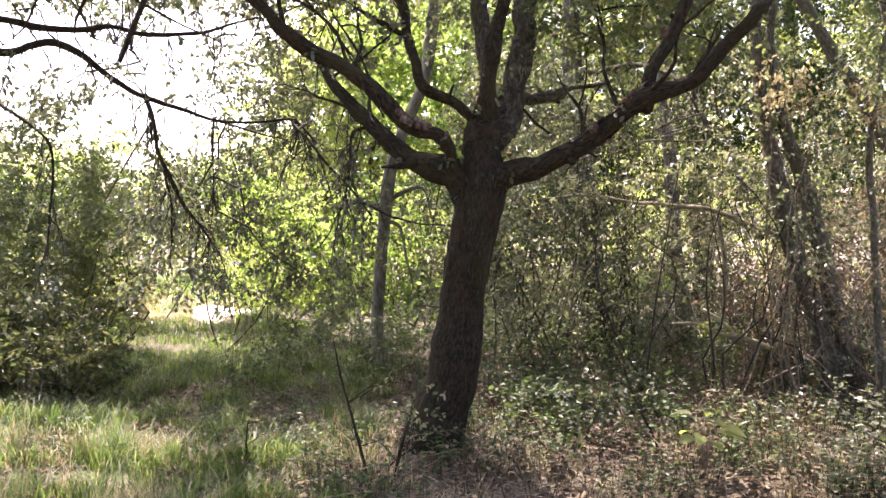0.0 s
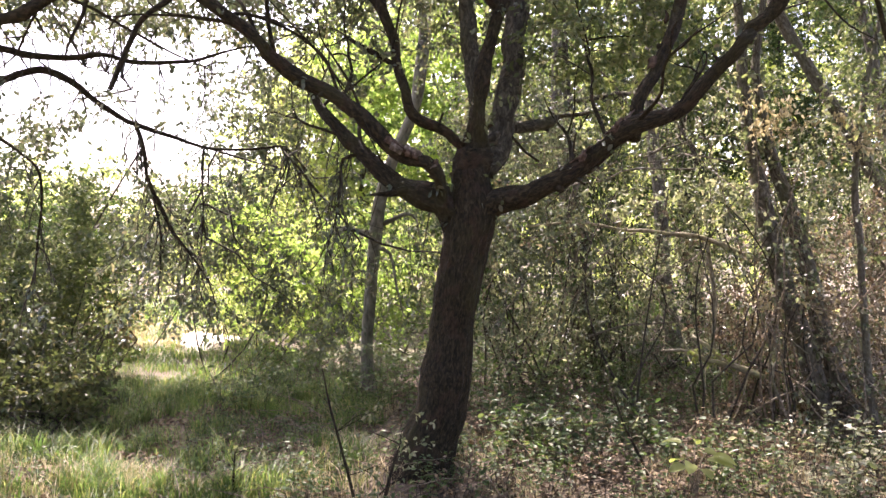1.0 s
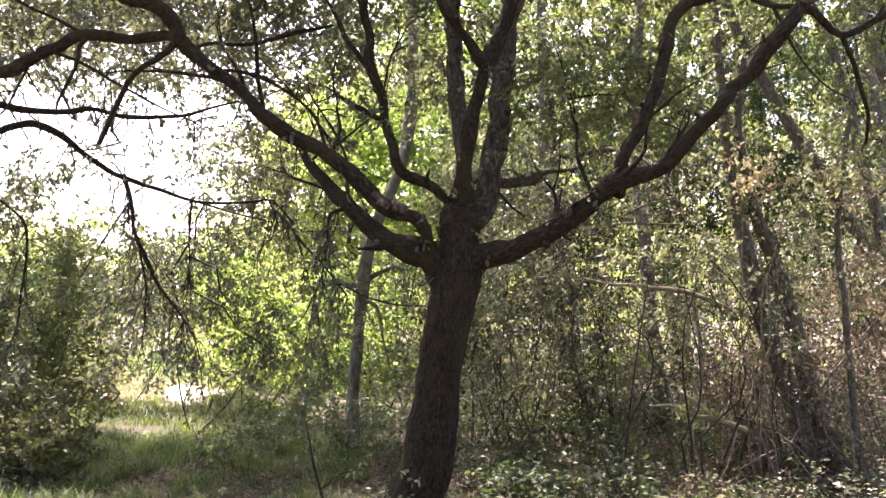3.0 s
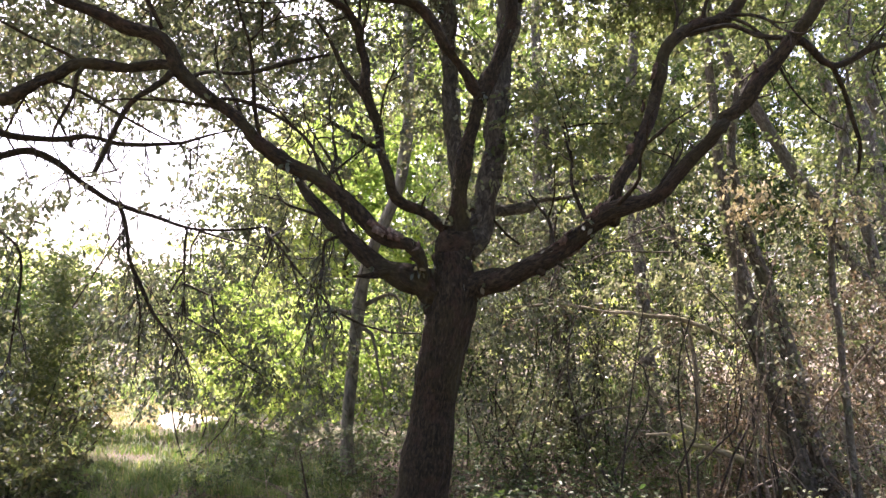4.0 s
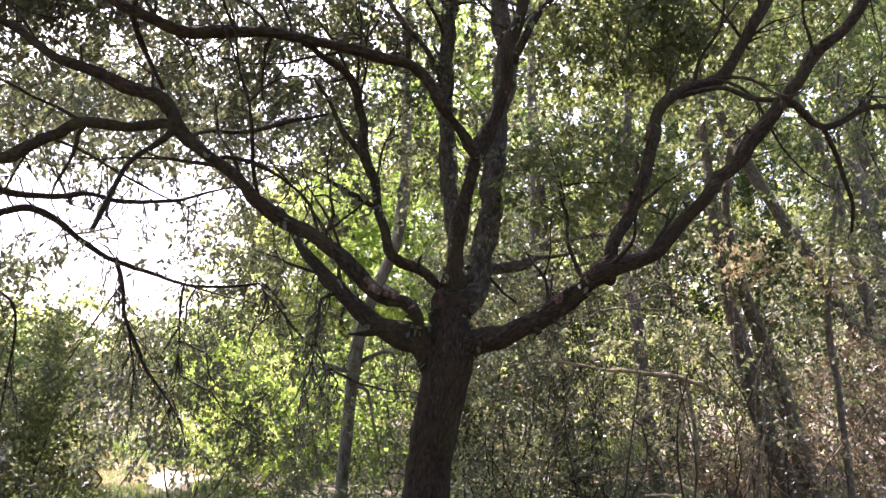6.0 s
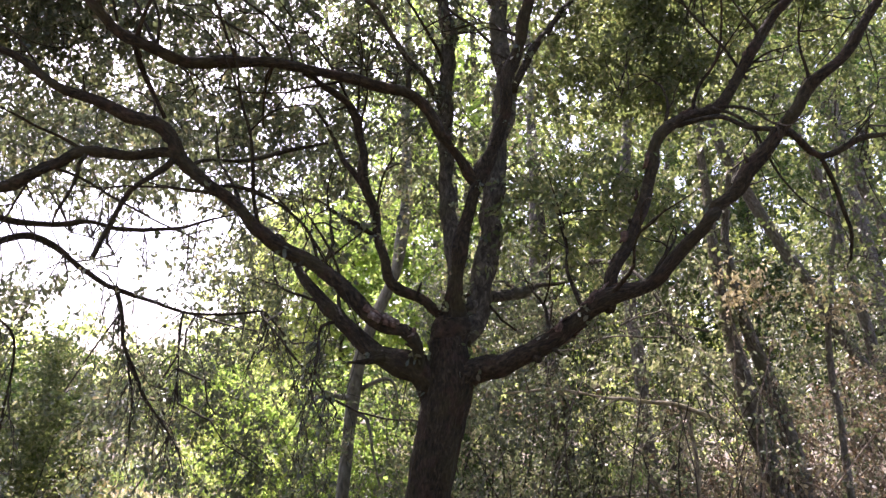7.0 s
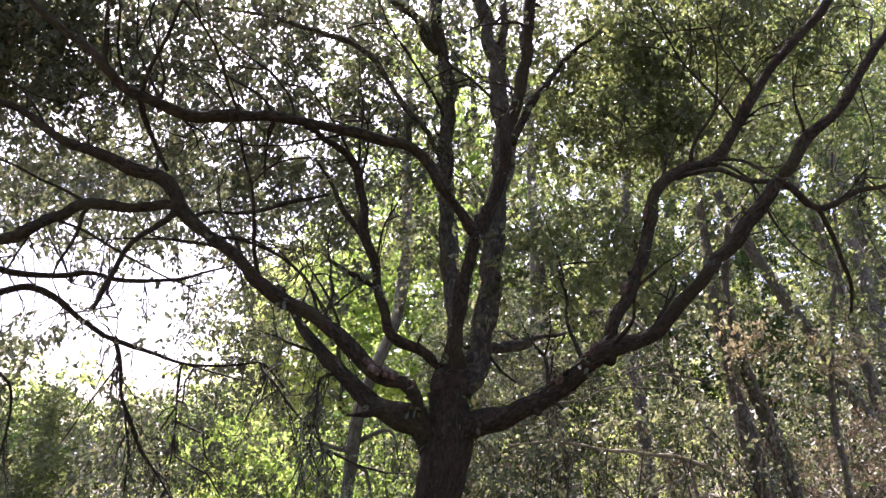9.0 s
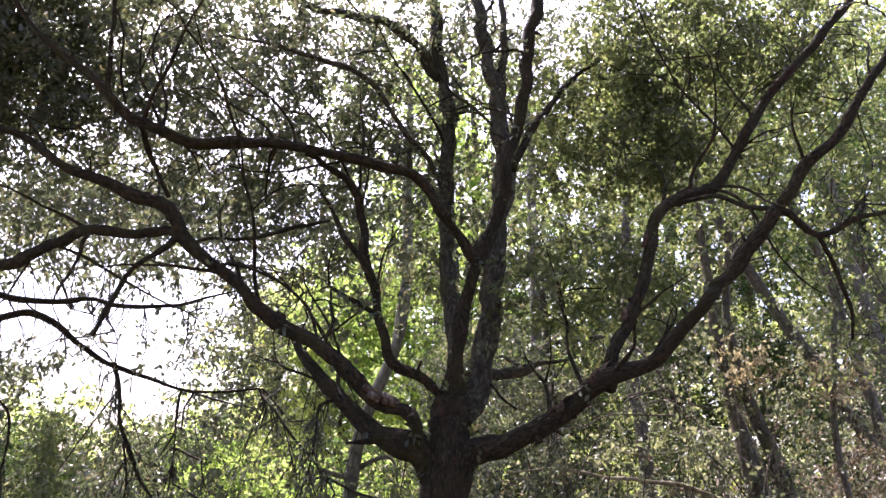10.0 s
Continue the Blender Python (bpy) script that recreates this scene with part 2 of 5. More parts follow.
def leaf_arrays(p, d, nrm, length, width, fine=True, droop=0.15):
    """Folded oval leaves that grow from p along d with the face nrm."""
    d = unit(d)
    s = unit(np.cross(d, nrm))
    nn = np.cross(s, d)
    L, W = np.broadcast_to(length, len(p))[:, None], np.broadcast_to(width, len(p))[:, None]
    down = np.array([[0, 0, -1.0]])
    if fine:
        at = [(0, 0, 0), (0.3, 0.42, 0.1), (0.7, 0.4, 0.08), (1, 0, 0), (0.7, -0.4, 0.08), (0.3, -0.42, 0.1)]
        v = np.stack([p + d * L * a + s * W * b + nn * W * c + down * L * droop * a * a for a, b, c in at], 1)
        f = np.array([[0, 1, 2, 3], [0, 3, 4, 5]])
        k = 6
    else:
        at = [(0, 0, 0), (0.5, 0.5, 0.12), (1, 0, 0), (0.5, -0.5, 0.12)]
        v = np.stack([p + d * L * a + s * W * b + nn * W * c for a, b, c in at], 1)
        f = np.array([[0, 1, 2], [0, 2, 3]])
        k = 4
    faces = (f[None] + (np.arange(len(p)) * k)[:, None, None]).reshape(-1, f.shape[1])
    return v.reshape(-1, 3), faces


def clumpy(p, size, seed):
    """Smooth noise about 0 with a standard deviation near 1, for gaps in foliage."""
    g = np.random.default_rng(seed)
    out = np.zeros(len(p))
    for k in range(10):
        w = unit(g.normal(0, 1, 3)) * (2 * np.pi / size) * g.uniform(0.6, 1.7)
        out += np.sin(p @ w + g.uniform(0, 6.28))
    return out / math.sqrt(5)


def in_masses(masses, total, gaps=0.0, size=1.0, seed=1, shell=0.0):
    """Random points in ellipsoids (x, y, z, rx, ry, rz, weight), thinned where the noise is low."""
    g = np.random.default_rng(seed)
    m = np.asarray(masses, float)
    vol = m[:, 3] * m[:, 4] * m[:, 5] * m[:, 6]
    pick = g.choice(len(m), int(total * 2.6), p=vol / vol.sum())
    b = unit(g.normal(0, 1, (len(pick), 3))) * (shell + (1 - shell) * g.uniform(0, 1, (len(pick), 1))) ** (1 / 3)
    b *= np.clip(1 + 0.22 * g.normal(0, 1, (len(pick), 1)), 0.4, 1.14)
    p = m[pick, :3] + b * m[pick, 3:6]
    keep = clumpy(p, size, seed + 50) > gaps
    keep &= p[:, 2] > 0.05
    return p[keep][:total]


def sprays(centres, per, reach, droop, seed=2):
    """Leaves along short twigs that start at the centres: places, ways and faces of the leaves, and the twigs."""
    g = np.random.default_rng(seed)
    n = len(centres)
    axis = unit(g.normal(0, 1, (n, 3)) * [1, 1, 0.55] + [0, 0, -droop])
    length = reach * g.uniform(0.6, 1.3, (n, 1))
    u = g.uniform(0.08, 1, (n, per))
    p = centres[:, None] + axis[:, None] * (u * length)[..., None] + g.normal(0, 0.07 * reach, (n, per, 3))
    d = unit(axis[:, None] * 0.7 + g.normal(0, 0.75, (n, per, 3)) + [0, 0, -0.2])
    f = unit(g.normal(0, 0.85, (n, per, 3)) + [0, 0, 0.7])
    ends = centres + axis * length
    return p.reshape(-1, 3), d.reshape(-1, 3), f.reshape(-1, 3), centres, ends


def twig_mesh(name, a, b, r, material):
    """Thin three-sided twigs from a to b, each bent once."""
    n = len(a)
    mid = (a + b) / 2 + np.array([[0, 0, 1]]) * 0.08 * np.linalg.norm(b - a, axis=1)[:, None]
    ang = np.arange(3) * 2 * np.pi / 3
    t = unit(b - a)
    u = unit(np.cross(t, [[0.3, 0.2, 1.0]]))
    w = np.cross(t, u)
    rings = []
    for c, k in ((a, 1.0), (mid, 0.75), (b, 0.35)):
        rings.append(c[:, None] + r * k * (np.cos(ang)[None, :, None] * u[:, None] + np.sin(ang)[None, :, None] * w[:, None]))
    v = np.concatenate(rings, 1).reshape(-1, 3)
    f = []
    for s in (0, 3):
        for j in range(3):
            f.append([s + j, s + (j + 1) % 3, s + 3 + (j + 1) % 3, s + 3 + j])
    faces = (np.array(f)[None] + (np.arange(n) * 9)[:, None, None]).reshape(-1, 4)
    return mesh_of(name, v, faces, material)


def crown(parent, masses, total, per, leaf, material, gaps=0.0, size=1.0, seed=1, droop=0.4, reach=0.3, fine=True,
          name="crown", label="", twigs=True, shell=0.0, limbs=None, branchlets=0):
    """Foliage in masses: sprays of leaves on twigs, and branchlets that reach from the nearest limb into each mass."""
    c = in_masses(masses, total, gaps, size, seed, shell)
    g = np.random.default_rng(seed + 9)
    p, d, f, a, b = sprays(c, per, reach, droop, seed + 3)
    L = leaf * g.uniform(0.6, 1.25, len(p))
    v, q = leaf_arrays(p, d, f, L, L * g.uniform(0.5, 0.68, len(p)), fine)
    ob = part(name, mesh_of(name, v, q, material, False), parent, label, "stuff")
    if twigs:
        part("twig", twig_mesh("twig", a[::4], b[::4], 0.0035, TWIG), parent, "thin brown twigs", "stuff")
    if branchlets and limbs is not None:
        lines = []
        for m in masses:
            m = np.array(m[:6])
            for _ in range(branchlets):
                end = m[:3] + unit(g.normal(0, 1, 3)) * m[3:6] * g.uniform(0.5, 1.0)
                gap = np.linalg.norm(limbs[:, :3] - end, axis=1) + g.uniform(0, 0.5, len(limbs))
                root = limbs[np.argmin(gap), :3]
                way = end - root
                if np.linalg.norm(way) > 4.0:
                    continue
                k = np.linspace(0, 1, 7)[:, None]
                bend = g.normal(0, 0.09, 3) * np.linalg.norm(way)
                pts = root + way * k + bend * np.sin(np.pi * k) + [0, 0, 0.1] * np.sin(np.pi * k)
                pts[1:-1] += g.normal(0, 0.022, (5, 3)) * np.linalg.norm(way)
                r0 = min(0.01, 0.003 + 0.004 * np.linalg.norm(way))
                lines.append(np.hstack([pts, r0 * (1 - 0.8 * k)]))
        if lines:
            v, q = joined_tubes(lines, 4)
            part("branchlet", mesh_of("branchlet", v, q, TWIG), parent, "bare thin branchlets", "stuff")
    return ob


# ---- ground ----
def ground_height(x, y):
    """Low swells, a slight hump round the oak's foot."""
    near = np.clip(1.3 - np.hypot(x, y - 5) / 60, 0, 1)
    h = 0.05 * np.sin(x * 0.9 + 1.1) * np.cos(y * 0.7) + 0.03 * np.sin(x * 2.3 + y * 1.7) + 0.015 * np.sin(x * 5.1 - y * 4.3)
    return near * h + 0.06 * np.exp(-((x - 0.1) ** 2 + (y - 5.3) ** 2) / 0.5)


def build_ground():
    near = np.arange(-14, 30.01, 0.3)
    ys = np.concatenate([-np.geomspace(900, 15, 14), near, np.geomspace(32, 1500, 16)])
    xn = np.arange(-18, 18.01, 0.3)
    xs = np.concatenate([-np.geomspace(1200, 19, 15), xn, np.geomspace(19, 1200, 15)])
    X, Y = np.meshgrid(xs, ys)
    Z = ground_height(X, Y)
    v = np.stack([X, Y, Z], -1).reshape(-1, 3)
    w = len(xs)
    i, j = np.meshgrid(np.arange(len(ys) - 1), np.arange(w - 1), indexing="ij")
    k = (i * w + j).ravel()
    f = np.stack([k, k + 1, k + w + 1, k + w], 1)
    return tagged(new("ground", mesh_of("ground", v, f, SOIL)), "brown woodland soil with leaf litter and mossy green patches", "ground", "", "structure")


ground = build_ground()


def sandy_path():
    """A worn strip of bare pale sand with a ragged rim, a few millimetres over the soil."""
    g = np.random.default_rng(31)
    a = np.linspace(0, 2 * np.pi, 72, endpoint=False)
    rim = 1 + 0.16 * np.sin(3 * a + 0.6) + 0.09 * np.sin(7 * a) + 0.05 * g.normal(0, 1, 72)
    rings = [np.zeros((1, 3))]
    for k in range(1, 9):
        q = k / 8 * rim
        x, y = 0.52 * q * np.cos(a), 1.5 * q * np.sin(a)
        rings.append(np.stack([-3.95 + x - 0.25 * y, 14.0 + y, np.zeros(72)], 1))
    v = np.vstack(rings)
    v[0] = (-3.95, 14.0, 0.0)
    edge = np.repeat(np.r_[0, np.arange(1, 9)], np.r_[1, np.full(8, 72)]) / 8
    v[:, 2] = ground_height(v[:, 0], v[:, 1]) + 0.03 * (1 - edge ** 4) - 0.004 * (edge == 1)
    faces = [(0, 1 + k, 1 + (k + 1) % 72) for k in range(72)]
    for k in range(7):
        b = 1 + 72 * k
        faces += [(b + q, b + 72 + q, b + 72 + (q + 1) % 72, b + (q + 1) % 72) for q in range(72)]
    me = bpy.data.meshes.new("path")
    me.from_pydata(v.tolist(), [], faces)
    me.materials.append(SAND)
    return tagged(new("path", me), "bare pale sandy path lit by full sun", "path", "", "structure")


path = sandy_path()

# ---- the oak ----
oak = thing("oak_tree", (-0.08, 5.33, 0.00), "large dark-barked oak with spreading limbs and small leathery leaves", "tree")
OAK_LIMBS, OAK_PARTS = [], []


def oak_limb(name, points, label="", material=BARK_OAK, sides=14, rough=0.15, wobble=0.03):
    if name != "trunk":
        points = [(x, y, z, r * 0.8) for x, y, z, r in points]
    OAK_LIMBS.append(smooth_line(points, 0.1))
    OAK_PARTS.append(part(name, limb_mesh(name, points, material, sides, rough, len(OAK_LIMBS), wobble), oak, label))
    return OAK_PARTS[-1]


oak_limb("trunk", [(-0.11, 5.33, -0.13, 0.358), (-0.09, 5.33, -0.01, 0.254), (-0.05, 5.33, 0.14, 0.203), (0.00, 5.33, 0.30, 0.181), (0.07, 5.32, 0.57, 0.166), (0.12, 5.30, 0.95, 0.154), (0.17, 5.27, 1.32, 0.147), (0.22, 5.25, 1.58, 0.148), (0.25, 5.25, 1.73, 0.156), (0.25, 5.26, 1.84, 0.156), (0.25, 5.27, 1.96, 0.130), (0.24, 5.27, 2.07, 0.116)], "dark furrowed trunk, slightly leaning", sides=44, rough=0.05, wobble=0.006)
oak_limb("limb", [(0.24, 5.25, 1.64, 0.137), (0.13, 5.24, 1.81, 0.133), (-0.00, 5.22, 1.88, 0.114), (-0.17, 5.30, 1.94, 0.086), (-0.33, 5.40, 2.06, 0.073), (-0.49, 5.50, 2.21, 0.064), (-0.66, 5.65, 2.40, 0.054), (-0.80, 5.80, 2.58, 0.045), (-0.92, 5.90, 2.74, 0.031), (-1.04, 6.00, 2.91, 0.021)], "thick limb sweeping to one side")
oak_limb("stub", [(-0.15, 5.30, 1.93, 0.064), (-0.24, 5.25, 1.93, 0.041), (-0.32, 5.20, 1.91, 0.024), (-0.40, 5.15, 1.89, 0.011)], "broken pointed stub", sides=8)
oak_limb("limb", [(0.17, 5.22, 1.73, 0.074), (0.07, 5.15, 1.87, 0.055), (0.03, 5.10, 1.99, 0.049), (-0.05, 5.05, 2.10, 0.048), (-0.24, 5.00, 2.16, 0.053), (-0.38, 4.97, 2.29, 0.049), (-0.56, 4.95, 2.44, 0.049), (-0.77, 4.90, 2.58, 0.050), (-0.95, 4.85, 2.69, 0.051), (-1.05, 4.80, 2.81, 0.048), (-1.25, 4.75, 2.93, 0.047), (-1.42, 4.70, 3.10, 0.047), (-1.59, 4.65, 3.29, 0.046), (-1.79, 4.60, 3.38, 0.042), (-1.97, 4.55, 3.41, 0.039), (-2.16, 4.50, 3.47, 0.035), (-2.34, 4.45, 3.59, 0.028), (-2.63, 4.40, 3.70, 0.022), (-2.88, 4.35, 3.85, 0.012)], "long arching limb")
oak_limb("limb", [(-1.39, 4.72, 3.07, 0.033), (-1.53, 4.72, 3.15, 0.033), (-1.70, 4.72, 3.14, 0.035), (-2.00, 4.70, 3.12, 0.040), (-2.19, 4.68, 3.02, 0.040), (-2.36, 4.65, 2.92, 0.039), (-2.65, 4.65, 2.80, 0.036), (-2.87, 4.68, 2.66, 0.031), (-3.06, 4.70, 2.49, 0.027)], "drooping side limb")
oak_limb("branch", [(-1.42, 4.72, 3.08, 0.020), (-1.29, 4.85, 3.14, 0.015), (-1.07, 5.00, 3.18, 0.016), (-0.82, 5.20, 3.32, 0.017), (-0.61, 5.40, 3.45, 0.013)], sides=8)
oak_limb("branch", [(-1.47, 4.70, 3.08, 0.025), (-1.57, 4.66, 2.97, 0.023), (-1.67, 4.64, 2.88, 0.023), (-1.75, 4.62, 2.70, 0.021), (-1.81, 4.60, 2.54, 0.020), (-1.85, 4.60, 2.45, 0.015)], "bare hanging branch", sides=8)
oak_limb("branch", [(-1.99, 4.68, 3.10, 0.015), (-2.03, 4.66, 2.93, 0.013), (-2.10, 4.65, 2.75, 0.013), (-2.13, 4.65, 2.66, 0.010)], sides=8)
oak_limb("limb", [(0.26, 5.27, 1.72, 0.138), (0.26, 5.27, 1.92, 0.145), (0.27, 5.28, 2.10, 0.142), (0.28, 5.28, 2.25, 0.116), (0.29, 5.20, 2.37, 0.063), (0.31, 5.20, 2.58, 0.059), (0.36, 5.20, 2.89, 0.059), (0.44, 5.20, 3.09, 0.064), (0.53, 5.22, 3.30, 0.063), (0.61, 5.25, 3.64, 0.061), (0.70, 5.30, 4.02, 0.056), (0.79, 5.30, 4.39, 0.052), (0.86, 5.32, 4.88, 0.053), (0.94, 5.35, 5.30, 0.053), (1.02, 5.40, 5.70, 0.050), (1.14, 5.50, 6.62, 0.039)], "upright dark central limb", sides=14)
oak_limb("limb", [(0.34, 5.40, 2.06, 0.095), (0.46, 5.48, 2.27, 0.105), (0.52, 5.55, 2.60, 0.104), (0.57, 5.60, 3.07, 0.097), (0.64, 5.65, 3.52, 0.092), (0.68, 5.70, 4.01, 0.089), (0.67, 5.80, 4.54, 0.086), (0.61, 5.85, 5.00, 0.072), (0.53, 5.90, 5.38, 0.065), (0.49, 5.95, 5.69, 0.057), (0.43, 6.00, 6.18, 0.051), (0.33, 6.10, 7.13, 0.035)], "upright lichen-grey limb", BARK_GREY, sides=14)
oak_limb("branch", [(0.67, 5.80, 4.54, 0.053), (0.72, 5.85, 4.98, 0.041), (0.71, 5.90, 5.38, 0.038), (0.70, 5.95, 5.81, 0.034), (0.68, 6.00, 6.43, 0.025)], "", BARK_GREY, sides=9)
oak_limb("branch", [(0.71, 5.40, 3.88, 0.038), (0.98, 5.60, 4.45, 0.032), (1.23, 5.80, 4.81, 0.027), (1.55, 6.00, 5.20, 0.019)], "", BARK_OAK, sides=8)
oak_limb("limb", [(0.30, 5.40, 2.09, 0.057), (0.29, 5.60, 2.45, 0.055), (0.27, 5.80, 2.85, 0.066), (0.25, 6.00, 3.40, 0.076), (0.25, 6.10, 4.16, 0.078), (0.25, 6.20, 4.73, 0.077), (0.20, 6.30, 5.16, 0.080), (0.16, 6.35, 5.59, 0.072), (0.13, 6.40, 6.10, 0.063), (0.08, 6.50, 7.07, 0.046)], "slender grey upright limb", BARK_GREY, sides=12)
oak_limb("branch", [(0.20, 6.30, 5.11, 0.058), (0.02, 6.20, 5.35, 0.057), (-0.26, 6.10, 5.51, 0.052), (-0.60, 6.00, 5.52, 0.042), (-0.98, 5.90, 5.58, 0.033), (-1.31, 5.80, 5.75, 0.021)], "", BARK_GREY, sides=9)
oak_limb("branch", [(0.21, 6.10, 4.06, 0.039), (0.11, 6.00, 4.17, 0.032), (-0.08, 5.90, 4.37, 0.029), (-0.27, 5.80, 4.61, 0.029), (-0.50, 5.70, 4.81, 0.026), (-0.76, 5.60, 4.87, 0.024), (-1.06, 5.50, 4.90, 0.019), (-1.48, 5.40, 4.94, 0.011)], "", BARK_GREY, sides=8)
oak_limb("limb", [(0.46, 5.20, 3.07, 0.048), (0.38, 5.15, 3.19, 0.044), (0.30, 5.10, 3.31, 0.043), (0.15, 5.05, 3.44, 0.046), (0.01, 5.00, 3.61, 0.049), (-0.13, 4.95, 3.69, 0.042), (-0.32, 4.90, 3.71, 0.038), (-0.65, 4.80, 3.72, 0.039), (-0.89, 4.70, 3.73, 0.040), (-1.19, 4.60, 3.69, 0.046), (-1.44, 4.50, 3.68, 0.045), (-1.62, 4.40, 3.74, 0.039), (-1.78, 4.35, 3.79, 0.035), (-1.92, 4.30, 3.95, 0.030), (-2.12, 4.25, 4.10, 0.027), (-2.33, 4.20, 4.30, 0.022), (-2.48, 4.10, 4.50, 0.016), (-2.68, 4.00, 4.81, 0.010)], "long sinuous upper limb")
oak_limb("stub", [(-0.05, 4.98, 3.65, 0.028), (-0.03, 4.96, 3.77, 0.021), (-0.02, 4.95, 3.83, 0.012)], sides=8)
oak_limb("branch", [(-1.79, 4.34, 3.79, 0.026), (-1.85, 4.30, 3.88, 0.024), (-1.84, 4.25, 4.04, 0.021), (-1.82, 4.20, 4.24, 0.019), (-1.82, 4.15, 4.48, 0.018), (-1.82, 4.10, 4.84, 0.010)], sides=9)
oak_limb("branch", [(-1.63, 4.38, 3.73, 0.015), (-1.56, 4.30, 3.87, 0.014), (-1.46, 4.25, 4.07, 0.012), (-1.37, 4.20, 4.27, 0.010), (-1.24, 4.10, 4.44, 0.009)], sides=8)
oak_limb("branch", [(-1.74, 4.34, 3.81, 0.012), (-1.77, 4.30, 3.99, 0.011), (-1.77, 4.25, 4.23, 0.009), (-1.83, 4.20, 4.43, 0.007)], sides=7)
oak_limb("branch", [(-1.66, 4.42, 3.70, 0.028), (-1.66, 4.60, 3.61, 0.024), (-1.62, 4.70, 3.50, 0.022), (-1.55, 4.75, 3.37, 0.018)], sides=8)
oak_limb("limb", [(0.25, 5.25, 2.24, 0.056), (0.14, 5.20, 2.28, 0.050), (-0.06, 5.15, 2.37, 0.044), (-0.17, 5.12, 2.48, 0.042), (-0.25, 5.10, 2.75, 0.040), (-0.29, 5.10, 3.04, 0.036), (-0.35, 5.10, 3.32, 0.036), (-0.39, 5.08, 3.54, 0.034), (-0.50, 5.00, 3.64, 0.030), (-0.62, 4.90, 3.69, 0.026), (-0.72, 4.82, 3.72, 0.020)], "curving limb with a snapped stub")
oak_limb("stub", [(-0.24, 5.10, 2.71, 0.029), (-0.33, 5.08, 2.77, 0.023), (-0.43, 5.06, 2.82, 0.020), (-0.54, 5.04, 2.88, 0.014)], sides=8)
oak_limb("branch", [(-0.30, 5.10, 3.00, 0.025), (-0.39, 5.14, 3.13, 0.022), (-0.48, 5.20, 3.27, 0.018), (-0.55, 5.25, 3.43, 0.015), (-0.70, 5.30, 3.68, 0.011)], sides=8)
oak_limb("limb", [(0.25, 5.25, 1.70, 0.137), (0.39, 5.20, 1.84, 0.114), (0.59, 5.10, 1.89, 0.085), (0.76, 5.00, 1.95, 0.078), (0.96, 4.93, 2.07, 0.073), (1.09, 4.88, 2.18, 0.072), (1.22, 4.84, 2.29, 0.072), (1.41, 4.80, 2.36, 0.053), (1.57, 4.75, 2.47, 0.052), (1.72, 4.70, 2.64, 0.050), (1.87, 4.65, 2.81, 0.048)], "heavy limb with flaking bark", rough=0.09)
oak_limb("limb", [(1.85, 4.71, 2.77, 0.047), (2.03, 4.65, 3.00, 0.051), (2.21, 4.60, 3.24, 0.052), (2.36, 4.55, 3.46, 0.050), (2.54, 4.50, 3.65, 0.045), (2.72, 4.45, 3.86, 0.039), (2.88, 4.40, 4.14, 0.034), (3.06, 4.35, 4.44, 0.028), (3.28, 4.30, 4.92, 0.015)], "long rising limb end")
oak_limb("limb", [(1.22, 4.85, 2.21, 0.051), (1.28, 4.85, 2.39, 0.046), (1.34, 4.88, 2.57, 0.047), (1.47, 4.95, 2.88, 0.049), (1.58, 5.00, 3.21, 0.049), (1.68, 5.02, 3.44, 0.050), (1.88, 5.02, 3.57, 0.050), (2.12, 5.00, 3.69, 0.049), (2.29, 5.00, 3.97, 0.046), (2.44, 4.98, 4.22, 0.046), (2.66, 4.95, 4.48, 0.042), (2.87, 4.90, 4.73, 0.038), (3.12, 4.85, 5.03, 0.031), (3.38, 4.80, 5.43, 0.020)], "crooked rising limb", rough=0.08)
oak_limb("branch", [(1.78, 5.02, 3.49, 0.023), (2.03, 4.90, 3.50, 0.021), (2.18, 4.75, 3.39, 0.024), (2.28, 4.60, 3.31, 0.023)], sides=8)
oak_limb("branch", [(2.26, 4.60, 3.31, 0.029), (2.36, 4.62, 3.30, 0.028), (2.45, 4.65, 3.24, 0.028), (2.57, 4.70, 3.19, 0.025), (2.78, 4.70, 3.29, 0.022), (2.99, 4.70, 3.34, 0.017), (3.24, 4.70, 3.42, 0.010)], sides=8)
oak_limb("branch", [(2.56, 4.70, 3.20, 0.020), (2.70, 4.80, 3.02, 0.019), (2.83, 4.90, 2.78, 0.016), (2.87, 5.00, 2.58, 0.011)], sides=8)
oak_limb("branch", [(0.39, 5.40, 2.26, 0.050), (0.53, 5.50, 2.36, 0.054), (0.67, 5.60, 2.42, 0.051), (0.85, 5.70, 2.46, 0.044), (0.91, 5.75, 2.49, 0.022), (1.08, 5.85, 2.54, 0.017), (1.24, 5.90, 2.58, 0.010)], "short broken branch", BARK_GREY, sides=9)
oak_limb("branch", [(0.54, 5.45, 2.31, 0.015), (0.62, 5.40, 2.21, 0.011), (0.71, 5.35, 2.13, 0.008)], sides=7)
